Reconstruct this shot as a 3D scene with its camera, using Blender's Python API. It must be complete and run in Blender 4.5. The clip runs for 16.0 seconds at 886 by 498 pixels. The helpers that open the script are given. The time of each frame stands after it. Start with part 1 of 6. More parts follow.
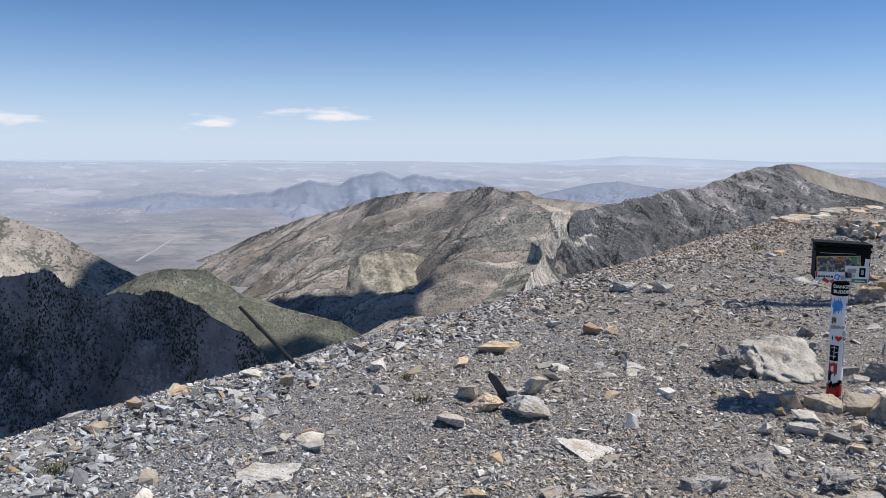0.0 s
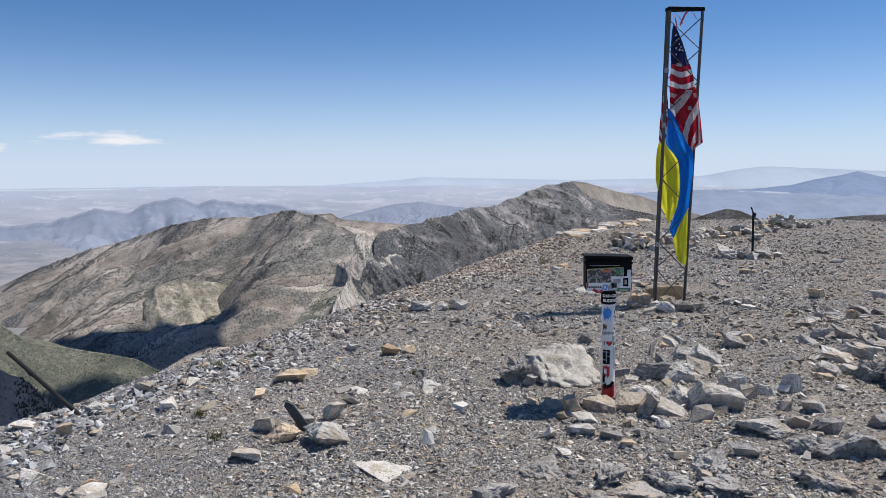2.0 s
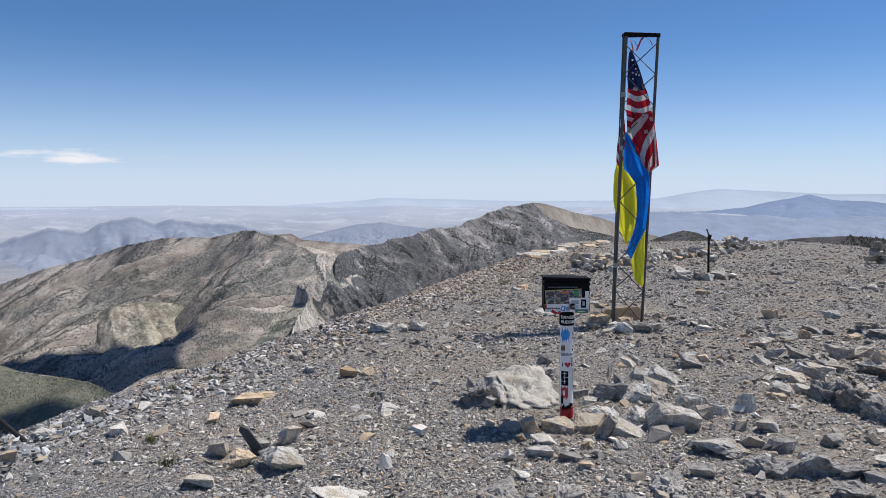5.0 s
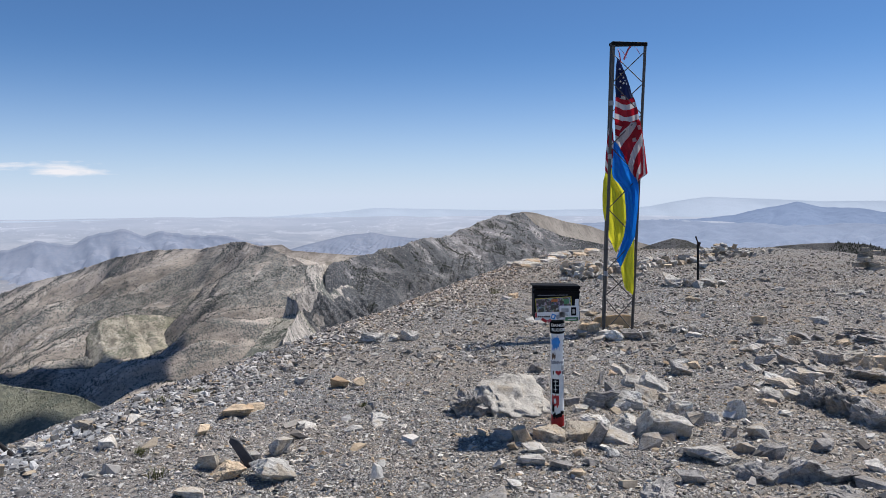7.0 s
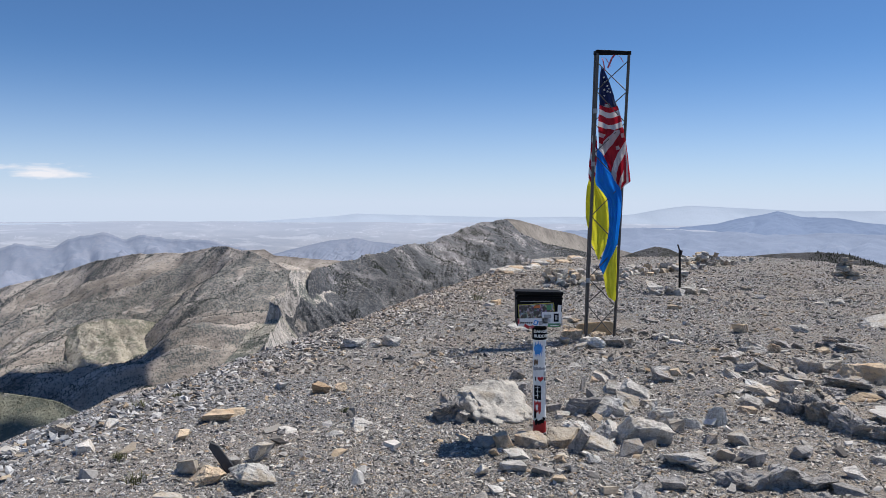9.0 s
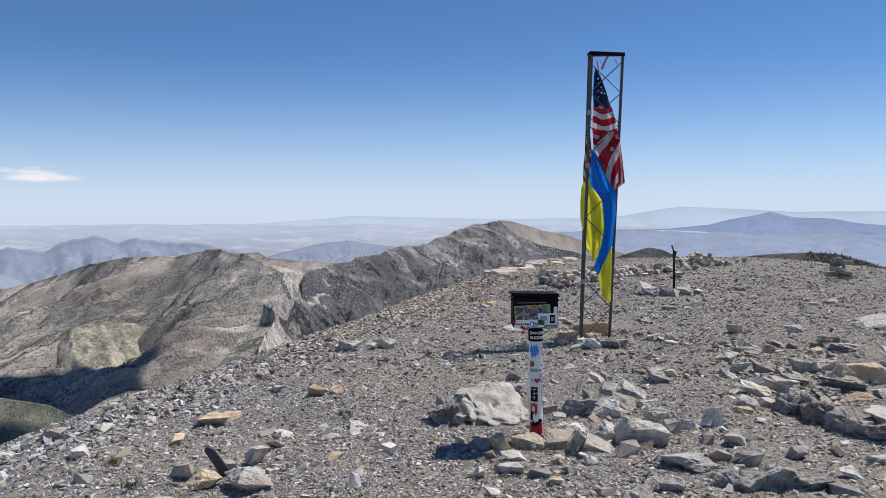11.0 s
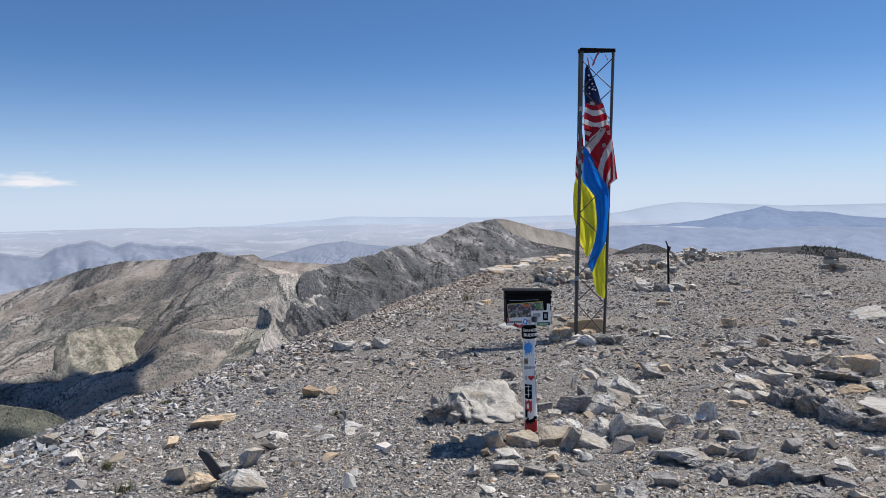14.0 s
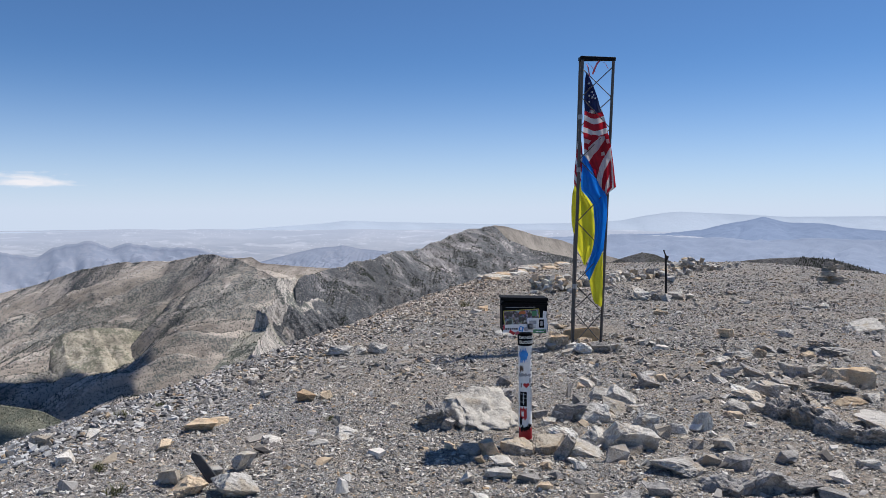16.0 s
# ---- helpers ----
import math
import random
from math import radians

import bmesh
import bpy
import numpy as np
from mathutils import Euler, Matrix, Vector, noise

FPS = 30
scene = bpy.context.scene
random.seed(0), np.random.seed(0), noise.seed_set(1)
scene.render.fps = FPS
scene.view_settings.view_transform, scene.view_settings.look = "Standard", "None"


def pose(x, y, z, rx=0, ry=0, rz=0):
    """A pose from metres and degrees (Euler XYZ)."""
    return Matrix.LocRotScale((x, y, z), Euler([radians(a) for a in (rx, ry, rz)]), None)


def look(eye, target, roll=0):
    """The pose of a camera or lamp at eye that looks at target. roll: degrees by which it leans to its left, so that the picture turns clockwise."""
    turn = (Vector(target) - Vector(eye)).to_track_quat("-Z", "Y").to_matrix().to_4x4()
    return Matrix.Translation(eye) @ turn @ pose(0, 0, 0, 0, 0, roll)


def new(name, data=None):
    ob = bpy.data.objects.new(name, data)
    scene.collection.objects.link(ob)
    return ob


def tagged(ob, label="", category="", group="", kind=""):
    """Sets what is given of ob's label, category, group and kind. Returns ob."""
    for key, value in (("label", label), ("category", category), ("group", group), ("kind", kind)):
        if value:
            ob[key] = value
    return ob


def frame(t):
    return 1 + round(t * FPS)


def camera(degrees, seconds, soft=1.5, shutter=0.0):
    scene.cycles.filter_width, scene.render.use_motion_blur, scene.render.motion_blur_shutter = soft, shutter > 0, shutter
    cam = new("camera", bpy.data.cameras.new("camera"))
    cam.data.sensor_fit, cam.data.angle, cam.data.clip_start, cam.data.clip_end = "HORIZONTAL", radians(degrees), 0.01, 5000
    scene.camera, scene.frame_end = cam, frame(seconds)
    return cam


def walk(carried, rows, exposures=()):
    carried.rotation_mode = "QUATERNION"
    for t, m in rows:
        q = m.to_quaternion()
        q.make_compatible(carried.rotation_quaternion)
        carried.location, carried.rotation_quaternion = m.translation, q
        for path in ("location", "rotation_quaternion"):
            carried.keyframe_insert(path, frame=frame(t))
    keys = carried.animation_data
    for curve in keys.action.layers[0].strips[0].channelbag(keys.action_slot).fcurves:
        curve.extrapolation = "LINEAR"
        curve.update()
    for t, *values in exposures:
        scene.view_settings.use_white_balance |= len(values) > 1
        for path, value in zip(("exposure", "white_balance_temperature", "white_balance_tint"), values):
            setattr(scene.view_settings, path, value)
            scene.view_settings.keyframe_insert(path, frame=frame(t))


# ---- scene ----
cam = camera(58.37, 16.0, soft=0.65)
walk(cam, [
    (0, pose(-0.1263, -0.0285, 1.4916, 82.413, -0.537, 19.715)),
    (0.5, pose(-0.1049, -0.0415, 1.4977, 83.088, -0.375, 14.022)),
    (1, pose(-0.0775, -0.0399, 1.5039, 83.507, 0.159, 9.856)),
    (1.5, pose(-0.0505, -0.0354, 1.5089, 83.758, 0.632, 7.449)),
    (2, pose(-0.0405, -0.0423, 1.514, 84.035, 0.27, 5.537)),
    (2.5, pose(-0.0371, -0.0311, 1.5139, 84.385, -0.225, 4.186)),
    (3, pose(-0.0338, -0.0363, 1.5147, 84.685, -0.321, 3.336)),
    (3.5, pose(-0.0317, -0.0371, 1.5153, 84.955, -0.333, 2.962)),
    (4, pose(-0.033, -0.0228, 1.5165, 85.281, -0.384, 3.113)),
    (6.5, pose(-0.0132, -0.0294, 1.5143, 85.864, 0.434, 2.076)),
    (7, pose(-0.0212, -0.0288, 1.5123, 86.229, 0.342, 2.053)),
    (7.5, pose(-0.0234, -0.025, 1.5087, 86.308, 0.637, 2.141)),
    (8, pose(-0.0123, -0.0262, 1.5118, 86.202, 0.77, 1.895)),
    (8.5, pose(-0.0109, -0.029, 1.5095, 86.373, 0.384, 1.373)),
    (9, pose(-0.0203, -0.0243, 1.5057, 86.687, -0.228, 0.892)),
    (11.5, pose(-0.0327, -0.0154, 1.5046, 86.91, -0.026, 0.321)),
    (12, pose(-0.0306, -0.0103, 1.4992, 87.053, -0.214, 0.169)),
    (12.5, pose(-0.0387, 0.0048, 1.4972, 87.112, -0.467, 0.083)),
    (13, pose(-0.0348, 0.008, 1.4971, 87.001, -0.215, 0.229)),
    (13.5, pose(-0.0185, -0.0043, 1.5003, 86.895, 0.316, 0.197)),
    (14, pose(-0.0091, -0.0087, 1.5013, 86.761, 0.887, 0.07)),
    (14.5, pose(-0.0022, -0.0122, 1.5046, 86.564, 1.207, 0.134)),
    (15, pose(0.0018, -0.0136, 1.5061, 86.603, 1.076, 0.193)),
    (15.5, pose(0.0033, -0.0102, 1.5061, 87.05, 0.395, 0.151)),
    (16, pose(0, 0, 1.5, 87.186, -0, -0))])

# ---- light ----
SUN_AZ, SUN_EL = radians(60), radians(60)
SUN_DIR = Vector((math.sin(SUN_AZ) * math.cos(SUN_EL), math.cos(SUN_AZ) * math.cos(SUN_EL), math.sin(SUN_EL)))
scene.view_settings.exposure = 0.22
world = bpy.data.worlds.new("sky")
scene.world = world
world.use_nodes = True
wn = world.node_tree
sky = wn.nodes.new("ShaderNodeTexSky")
sky.sky_type, sky.sun_disc = "NISHITA", False
sky.sun_elevation, sky.sun_rotation = SUN_EL, SUN_AZ
sky.altitude, sky.air_density, sky.dust_density, sky.ozone_density = 3500, 1.0, 0.0, 6.0
wn.nodes["Background"].inputs["Strength"].default_value = 0.081


def wnode(kind, **inputs):
    n = wn.nodes.new(kind)
    for k, v in inputs.items():
        if isinstance(v, bpy.types.NodeSocket):
            wn.links.new(v, n.inputs[int(k[1:])])
        else:
            n.inputs[int(k[1:])].default_value = v
    return n


def wmath(op, a, b=0.0):
    n = wnode("ShaderNodeMath", i0=a, i1=b)
    n.operation = op
    return n.outputs[0]


# pale dust haze low over the desert, the same all round, and a few thin clouds
axis = wnode("ShaderNodeSeparateXYZ", i0=wn.nodes.new("ShaderNodeTexCoord").outputs["Generated"])
level = wnode("ShaderNodeMapRange", i0=axis.outputs[2], i1=0.0, i2=0.2, i3=1.0, i4=0.0).outputs[0]
level = wmath("POWER", level, 2.2)
hazy = wn.nodes.new("ShaderNodeMix")
hazy.data_type = "RGBA"
wn.links.new(wmath("MULTIPLY", level, 0.92), hazy.inputs[0])
deep = wn.nodes.new("ShaderNodeMix")
deep.data_type, deep.blend_type = "RGBA", "MULTIPLY"
deep.inputs[0].default_value = 1.0
wn.links.new(sky.outputs["Color"], deep.inputs[6])
deep.inputs[7].default_value = (0.785, 0.985, 1.11, 1)
wn.links.new(deep.outputs[2], hazy.inputs[6])
hazy.inputs[7].default_value = (6.7, 7.6, 9.3, 1)
bearing = wmath("ARCTAN2", axis.outputs[0], axis.outputs[1])
wisps = wnode("ShaderNodeTexNoise", i0=wnode("ShaderNodeCombineXYZ", i0=wmath("MULTIPLY", bearing, 14.0), i1=wmath("MULTIPLY", axis.outputs[2], 75.0)).outputs[0], i2=1.6, i3=6.0).outputs[0]


def bank(azimuth, elevation, wide, tall):
    a = wmath("DIVIDE", wmath("SUBTRACT", bearing, radians(azimuth)), radians(wide))
    e = wmath("DIVIDE", wmath("SUBTRACT", axis.outputs[2], math.sin(radians(elevation))), radians(tall))
    return wmath("EXPONENT", wmath("MULTIPLY", wmath("ADD", wmath("MULTIPLY", a, a), wmath("MULTIPLY", e, e)), -1.0))


banks = wmath("ADD", bank(-28.0, 1.95, 3.6, 0.6), wmath("ADD", bank(-35.9, 1.3, 2.0, 0.5), bank(-48.5, 1.35, 2.2, 0.5)))
shape = wmath("ADD", banks, wmath("MULTIPLY", wmath("SUBTRACT", wisps, 0.52), 2.6))
veil = wmath("MULTIPLY", wnode("ShaderNodeMapRange", i0=shape, i1=0.4, i2=1.1, i3=0.0, i4=0.85).outputs[0], wnode("ShaderNodeMapRange", i0=banks, i1=0.02, i2=0.35).outputs[0])
cloudy = wn.nodes.new("ShaderNodeMix")
cloudy.data_type = "RGBA"
wn.links.new(veil, cloudy.inputs[0])
wn.links.new(hazy.outputs[2], cloudy.inputs[6])
cloudy.inputs[7].default_value = (9.9, 9.6, 9.9, 1)
wn.links.new(cloudy.outputs[2], wn.nodes["Background"].inputs["Color"])
sun = new("sun", bpy.data.lights.new("sun", "SUN"))
sun.data.energy, sun.data.angle, sun.data.color = 3.9, radians(1.0), (1.0, 0.95, 0.88)
sun.matrix_world = look((0, 0, 0), -SUN_DIR)


# ---- numeric noise ----
def hash2(ix, iy, seed):
    h = (ix.astype(np.int64) * 374761393 + iy.astype(np.int64) * 668265263 + seed * 1274126177) & 0x7FFFFFFF
    h = ((h ^ (h >> 13)) * 1274126177) & 0x7FFFFFFF
    return ((h ^ (h >> 16)) & 0xFFFF) / 65535.0


def vnoise(x, y, seed=0):
    """Smooth noise in 0..1 over the plane."""
    ix, iy = np.floor(x), np.floor(y)
    fx, fy = x - ix, y - iy
    fx, fy = fx * fx * fx * (fx * (fx * 6 - 15) + 10), fy * fy * fy * (fy * (fy * 6 - 15) + 10)
    a, b = hash2(ix, iy, seed), hash2(ix + 1, iy, seed)
    c, d = hash2(ix, iy + 1, seed), hash2(ix + 1, iy + 1, seed)
    return (a + (b - a) * fx) * (1 - fy) + (c + (d - c) * fx) * fy


def fbm(x, y, seed=0, octaves=5, gain=0.5):
    out, amp, total = 0.0, 1.0, 0.0
    for k in range(octaves):
        out = out + amp * (vnoise(x * 2 ** k + 17.3 * k, y * 2 ** k - 9.1 * k, seed + k) * 2 - 1)
        total += amp
        amp *= gain
    return out / total


def ridged(x, y, seed=0, octaves=5):
    out, amp, total = 0.0, 1.0, 0.0
    for k in range(octaves):
        out = out + amp * (1 - np.abs(vnoise(x * 2 ** k + 3.7 * k, y * 2 ** k + 5.9 * k, seed + k) * 2 - 1))
        total += amp
        amp *= 0.5
    return out / total


def smooth(a, b, x):
    t = np.clip((np.asarray(x, float) - a) / (b - a), 0, 1)
    return t * t * (3 - 2 * t)


# ---- mesh helpers ----
def mesh_from(name, verts, quads, material=None, shade=False):
    me = bpy.data.meshes.new(name)
    verts, quads = np.asarray(verts, np.float32), np.asarray(quads, np.int32)
    n, k = quads.shape
    me.vertices.add(len(verts))
    me.vertices.foreach_set("co", verts.ravel())
    me.loops.add(n * k)
    me.loops.foreach_set("vertex_index", quads.ravel())
    me.polygons.add(n)
    me.polygons.foreach_set("loop_start", np.arange(0, n * k, k, dtype=np.int32))
    me.polygons.foreach_set("use_smooth", np.full(n, shade))
    me.update(calc_edges=True)
    if material:
        me.materials.append(material)
    return me


def grid_quads(nu, nv, wrap=False):
    i, j = np.meshgrid(np.arange(nu if wrap else nu - 1), np.arange(nv - 1), indexing="ij")
    k = (i + 1) % nu
    return np.stack([i * nv + j, k * nv + j, k * nv + j + 1, i * nv + j + 1], -1).reshape(-1, 4)


def part(name, bm, material, parent=None, label=""):
    """Links a bmesh as one mesh object under a thing or under a part."""
    me = bpy.data.meshes.new(name)
    bm.to_mesh(me)
    bm.free()
    me.materials.append(material)
    ob = new(name, me)
    ob.parent = parent
    return tagged(ob, label)


def thing(name, at=(0, 0, 0), label="", category="", group="", kind=""):
    ob = new(name)
    ob.empty_display_size = 0.1
    ob.location = at
    return tagged(ob, label, category, group, kind)


def box(sx, sy, sz, at=(0, 0, 0), rot=(0, 0, 0), bevel=0.0):
    bm = bmesh.new()
    bmesh.ops.create_cube(bm, size=1, matrix=pose(*at, *rot) @ Matrix.Diagonal((sx, sy, sz, 1)))
    if bevel:
        bmesh.ops.bevel(bm, geom=list(bm.edges), offset=bevel, segments=2, affect="EDGES", profile=0.5)
    return bm


def rod(p, q, r, seg=10, bm=None):
    """A round bar from p to q."""
    bm = bm or bmesh.new()
    p, q = Vector(p), Vector(q)
    m = Matrix.Translation((p + q) / 2) @ (q - p).to_track_quat("Z", "Y").to_matrix().to_4x4()
    bmesh.ops.create_cone(bm, cap_ends=True, segments=seg, radius1=r, radius2=r, depth=(q - p).length, matrix=m)
    return bm


# ---- materials ----
class Nodes:
    """Short forms for building one node material."""

    def __init__(self, name, rough=0.9, metal=0.0):
        self.m = bpy.data.materials.new(name)
        self.m.use_nodes = True
        self.t = self.m.node_tree
        self.b = self.t.nodes["Principled BSDF"]
        self.b.inputs["Roughness"].default_value, self.b.inputs["Metallic"].default_value = rough, metal
        self.co = self.t.nodes.new("ShaderNodeTexCoord").outputs["Object"]

    def set(self, socket, value):
        if isinstance(value, bpy.types.NodeSocket):
            self.t.links.new(value, socket)
        elif isinstance(value, (tuple, list)) and len(value) == 3 and socket.type == "RGBA":
            socket.default_value = (*value, 1)
        else:
            socket.default_value = value

    def noise(self, scale, detail=4, rough=0.55, co=None, out="Fac", distort=0.0):
        n = self.t.nodes.new("ShaderNodeTexNoise")
        self.set(n.inputs["Vector"], co or self.co)
        n.inputs["Scale"].default_value, n.inputs["Detail"].default_value = scale, detail
        n.inputs["Roughness"].default_value, n.inputs["Distortion"].default_value = rough, distort
        return n.outputs[out]

    def cells(self, scale, co=None, out="Distance", feature="F1", random=1.0):
        n = self.t.nodes.new("ShaderNodeTexVoronoi")
        n.feature = feature
        self.set(n.inputs["Vector"], co or self.co)
        n.inputs["Scale"].default_value, n.inputs["Randomness"].default_value = scale, random
        return n.outputs[out]

    def stretch(self, sx, sy, sz, rot=(0, 0, 0), turn=0.0):
        co = self.co
        if turn:
            m = self.t.nodes.new("ShaderNodeMapping")
            self.set(m.inputs["Vector"], co)
            m.inputs["Rotation"].default_value = (0, 0, radians(-turn))
            co = m.outputs["Vector"]
        n = self.t.nodes.new("ShaderNodeMapping")
        self.set(n.inputs["Vector"], co)
        n.inputs["Scale"].default_value = (sx, sy, sz)
        n.inputs["Rotation"].default_value = rot
        return n.outputs["Vector"]

    def ramp(self, fac, *stops):
        n = self.t.nodes.new("ShaderNodeValToRGB")
        self.set(n.inputs["Fac"], fac)
        e = n.color_ramp.elements
        while len(e) < len(stops):
            e.new(0.5)
        for el, (p, c) in zip(e, stops):
            el.position = p
            el.color = (*c, 1) if isinstance(c, tuple) else (c, c, c, 1)
        return n.outputs["Color"]

    def mix(self, fac, a, b, mode="MIX"):
        n = self.t.nodes.new("ShaderNodeMix")
        n.data_type, n.blend_type = "RGBA", mode
        for s, v in ((n.inputs[0], fac), (n.inputs[6], a), (n.inputs[7], b)):
            self.set(s, v)
        return n.outputs[2]

    def math(self, op, a, b=0.0, clamp=False):
        n = self.t.nodes.new("ShaderNodeMath")
        n.operation, n.use_clamp = op, clamp
        self.set(n.inputs[0], a)
        self.set(n.inputs[1], b)
        return n.outputs[0]

    def node(self, kind, out):
        return self.t.nodes.new(kind).outputs[out]

    def done(self, color, bump=None, strength=0.5, distance=0.01, rough=None):
        self.set(self.b.inputs["Base Color"], color)
        if rough is not None:
            self.set(self.b.inputs["Roughness"], rough)
        if bump is not None:
            n = self.t.nodes.new("ShaderNodeBump")
            n.inputs["Strength"].default_value, n.inputs["Distance"].default_value = strength, distance
            self.set(n.inputs["Height"], bump)
            self.t.links.new(n.outputs["Normal"], self.b.inputs["Normal"])
        return self.m

    def sheer(self, color, amount):
        """Thin cloth that daylight shines through."""
        thin = self.t.nodes.new("ShaderNodeBsdfTranslucent")
        self.set(thin.inputs["Color"], color)
        both = self.t.nodes.new("ShaderNodeMixShader")
        both.inputs[0].default_value = amount
        out = self.t.nodes["Material Output"]
        self.t.links.new(self.b.outputs[0], both.inputs[1])
        self.t.links.new(thin.outputs[0], both.inputs[2])
        self.t.links.new(both.outputs[0], out.inputs["Surface"])
        return self.m


def plain(name, color, rough=0.6, metal=0.0, vary=0.25, scale=40.0, bump=0.15):
    """Paint, metal, cloth: one colour with faint wear at two scales."""
    n = Nodes(name, rough, metal)
    w = n.math("ADD", n.math("MULTIPLY", n.noise(scale, 5), 0.6), n.math("MULTIPLY", n.noise(scale / 9, 3), 0.4))
    dark = tuple(c * (1 - vary) for c in color)
    light = tuple(min(1, c * (1 + vary * 0.5)) for c in color)
    return n.done(n.ramp(w, (0.3, dark), (0.7, light)), n.noise(scale * 3, 3), bump, 0.002)


def rock_material(name, light, dark, warm, warm_amount=0.25):
    """Weathered limestone: blotches, stains, cracks and specks, at real-world size."""
    n = Nodes(name, 0.9)
    info = n.node("ShaderNodeObjectInfo", "Random")
    n.co = n.node("ShaderNodeNewGeometry", "Position")
    big, mid, fine = n.noise(7, 5, 0.6), n.noise(24, 6, 0.65), n.noise(95, 5, 0.7)
    tone = n.math("ADD", n.math("MULTIPLY", big, 0.4), n.math("ADD", n.math("MULTIPLY", mid, 0.36), n.math("MULTIPLY", fine, 0.24)))
    base = n.ramp(tone, (0.36, tuple(c * 0.8 for c in dark)), (0.44, tuple((c + 1.6 * d) / 2.6 for c, d in zip(light, dark))), (0.5, light), (0.64, tuple(min(0.85, c * 1.18) for c in light)))
    base = n.mix(n.ramp(n.noise(5.5, 5, 0.65), (0.6 - warm_amount * 0.3, 0.0), (0.7 - warm_amount * 0.3, 0.9)), base, warm)
    crack = n.ramp(n.cells(13, co=n.stretch(1, 1.6, 2.2, (0.3, 0.2, 0.5)), feature="DISTANCE_TO_EDGE"), (0.0, 0.35), (0.03, 1.0))
    base = n.mix(n.ramp(n.noise(4.1, 2), (0.5, 0.0), (0.62, 0.45)), base, n.mix(1.0, base, crack, "MULTIPLY"))
    base = n.mix(n.ramp(n.noise(60, 3, 0.5), (0.66, 0.0), (0.72, 0.5)), base, tuple(c * 0.6 for c in dark))
    base = n.mix(1.0, base, n.ramp(info, (0.0, 0.75), (1.0, 1.2)), "MULTIPLY")
    relief = n.math("ADD", n.math("MULTIPLY", n.noise(16, 6, 0.7), 1.0), n.math("ADD", n.math("MULTIPLY", n.noise(70, 5, 0.65), 0.35), n.math("MULTIPLY", crack, 0.25)))
    return n.done(base, relief, 0.8, 0.018)


def gravel_material(name, cool=1.0, shade=1.0):
    n = Nodes(name, 0.92)
    isl = n.node("ShaderNodeNewGeometry", "Random Per Island")
    tone = n.ramp(isl, (0.0, (0.1, 0.097, 0.094)), (0.25, (0.235, 0.222, 0.206)), (0.55, (0.46, 0.445, 0.418)), (0.78, (0.79, 0.76, 0.71)),
                  (0.9, (0.46, 0.38, 0.28)), (0.965, (0.48, 0.34, 0.2)), (1.0, (0.62, 0.6, 0.56)))
    tone = n.mix(1.0, tone, (shade, shade, shade), "MULTIPLY")
    tone = n.mix(0.5, tone, n.ramp(n.noise(60, 5), (0.3, 0.55), (0.7, 1.3)), "MULTIPLY")
    side = n.t.nodes.new("ShaderNodeSeparateXYZ")
    n.set(side.inputs[0], n.co)
    west = n.t.nodes.new("ShaderNodeMapRange")
    n.set(west.inputs[0], n.math("ADD", side.outputs[0], n.math("MULTIPLY", n.noise(0.8, 3), 1.6)))
    for k, v in zip((1, 2, 3, 4), (-0.5, -1.9, 0.0, 1.0)):
        west.inputs[k].default_value = v
    tone = n.mix(n.math("MULTIPLY", west.outputs[0], cool), tone, n.mix(1.0, tone, (0.88, 0.93, 1.02), "MULTIPLY"))
    dust = n.math("MULTIPLY", n.ramp(n.noise(0.55, 4), (0.4, 0.04), (0.62, 0.36)), n.math("SUBTRACT", 1.0, west.outputs[0]))
    tone = n.mix(dust, tone, (0.41, 0.342, 0.27))
    beyond = n.t.nodes.new("ShaderNodeMapRange")
    n.set(beyond.inputs[0], n.math("ADD", n.math("SUBTRACT", side.outputs[1], n.math("MULTIPLY", side.outputs[0], 1.9)), n.math("MULTIPLY", n.noise(0.35, 3), 6.0)))
    for k, v in zip((1, 2, 3, 4), (12.0, 19.0, 0.0, 0.6)):
        beyond.inputs[k].default_value = v
    tone = n.mix(beyond.outputs[0], tone, n.mix(1.0, tone, (1.12, 1.0, 0.88), "MULTIPLY"))
    return n.done(tone, n.noise(120, 4), 0.4, 0.004)


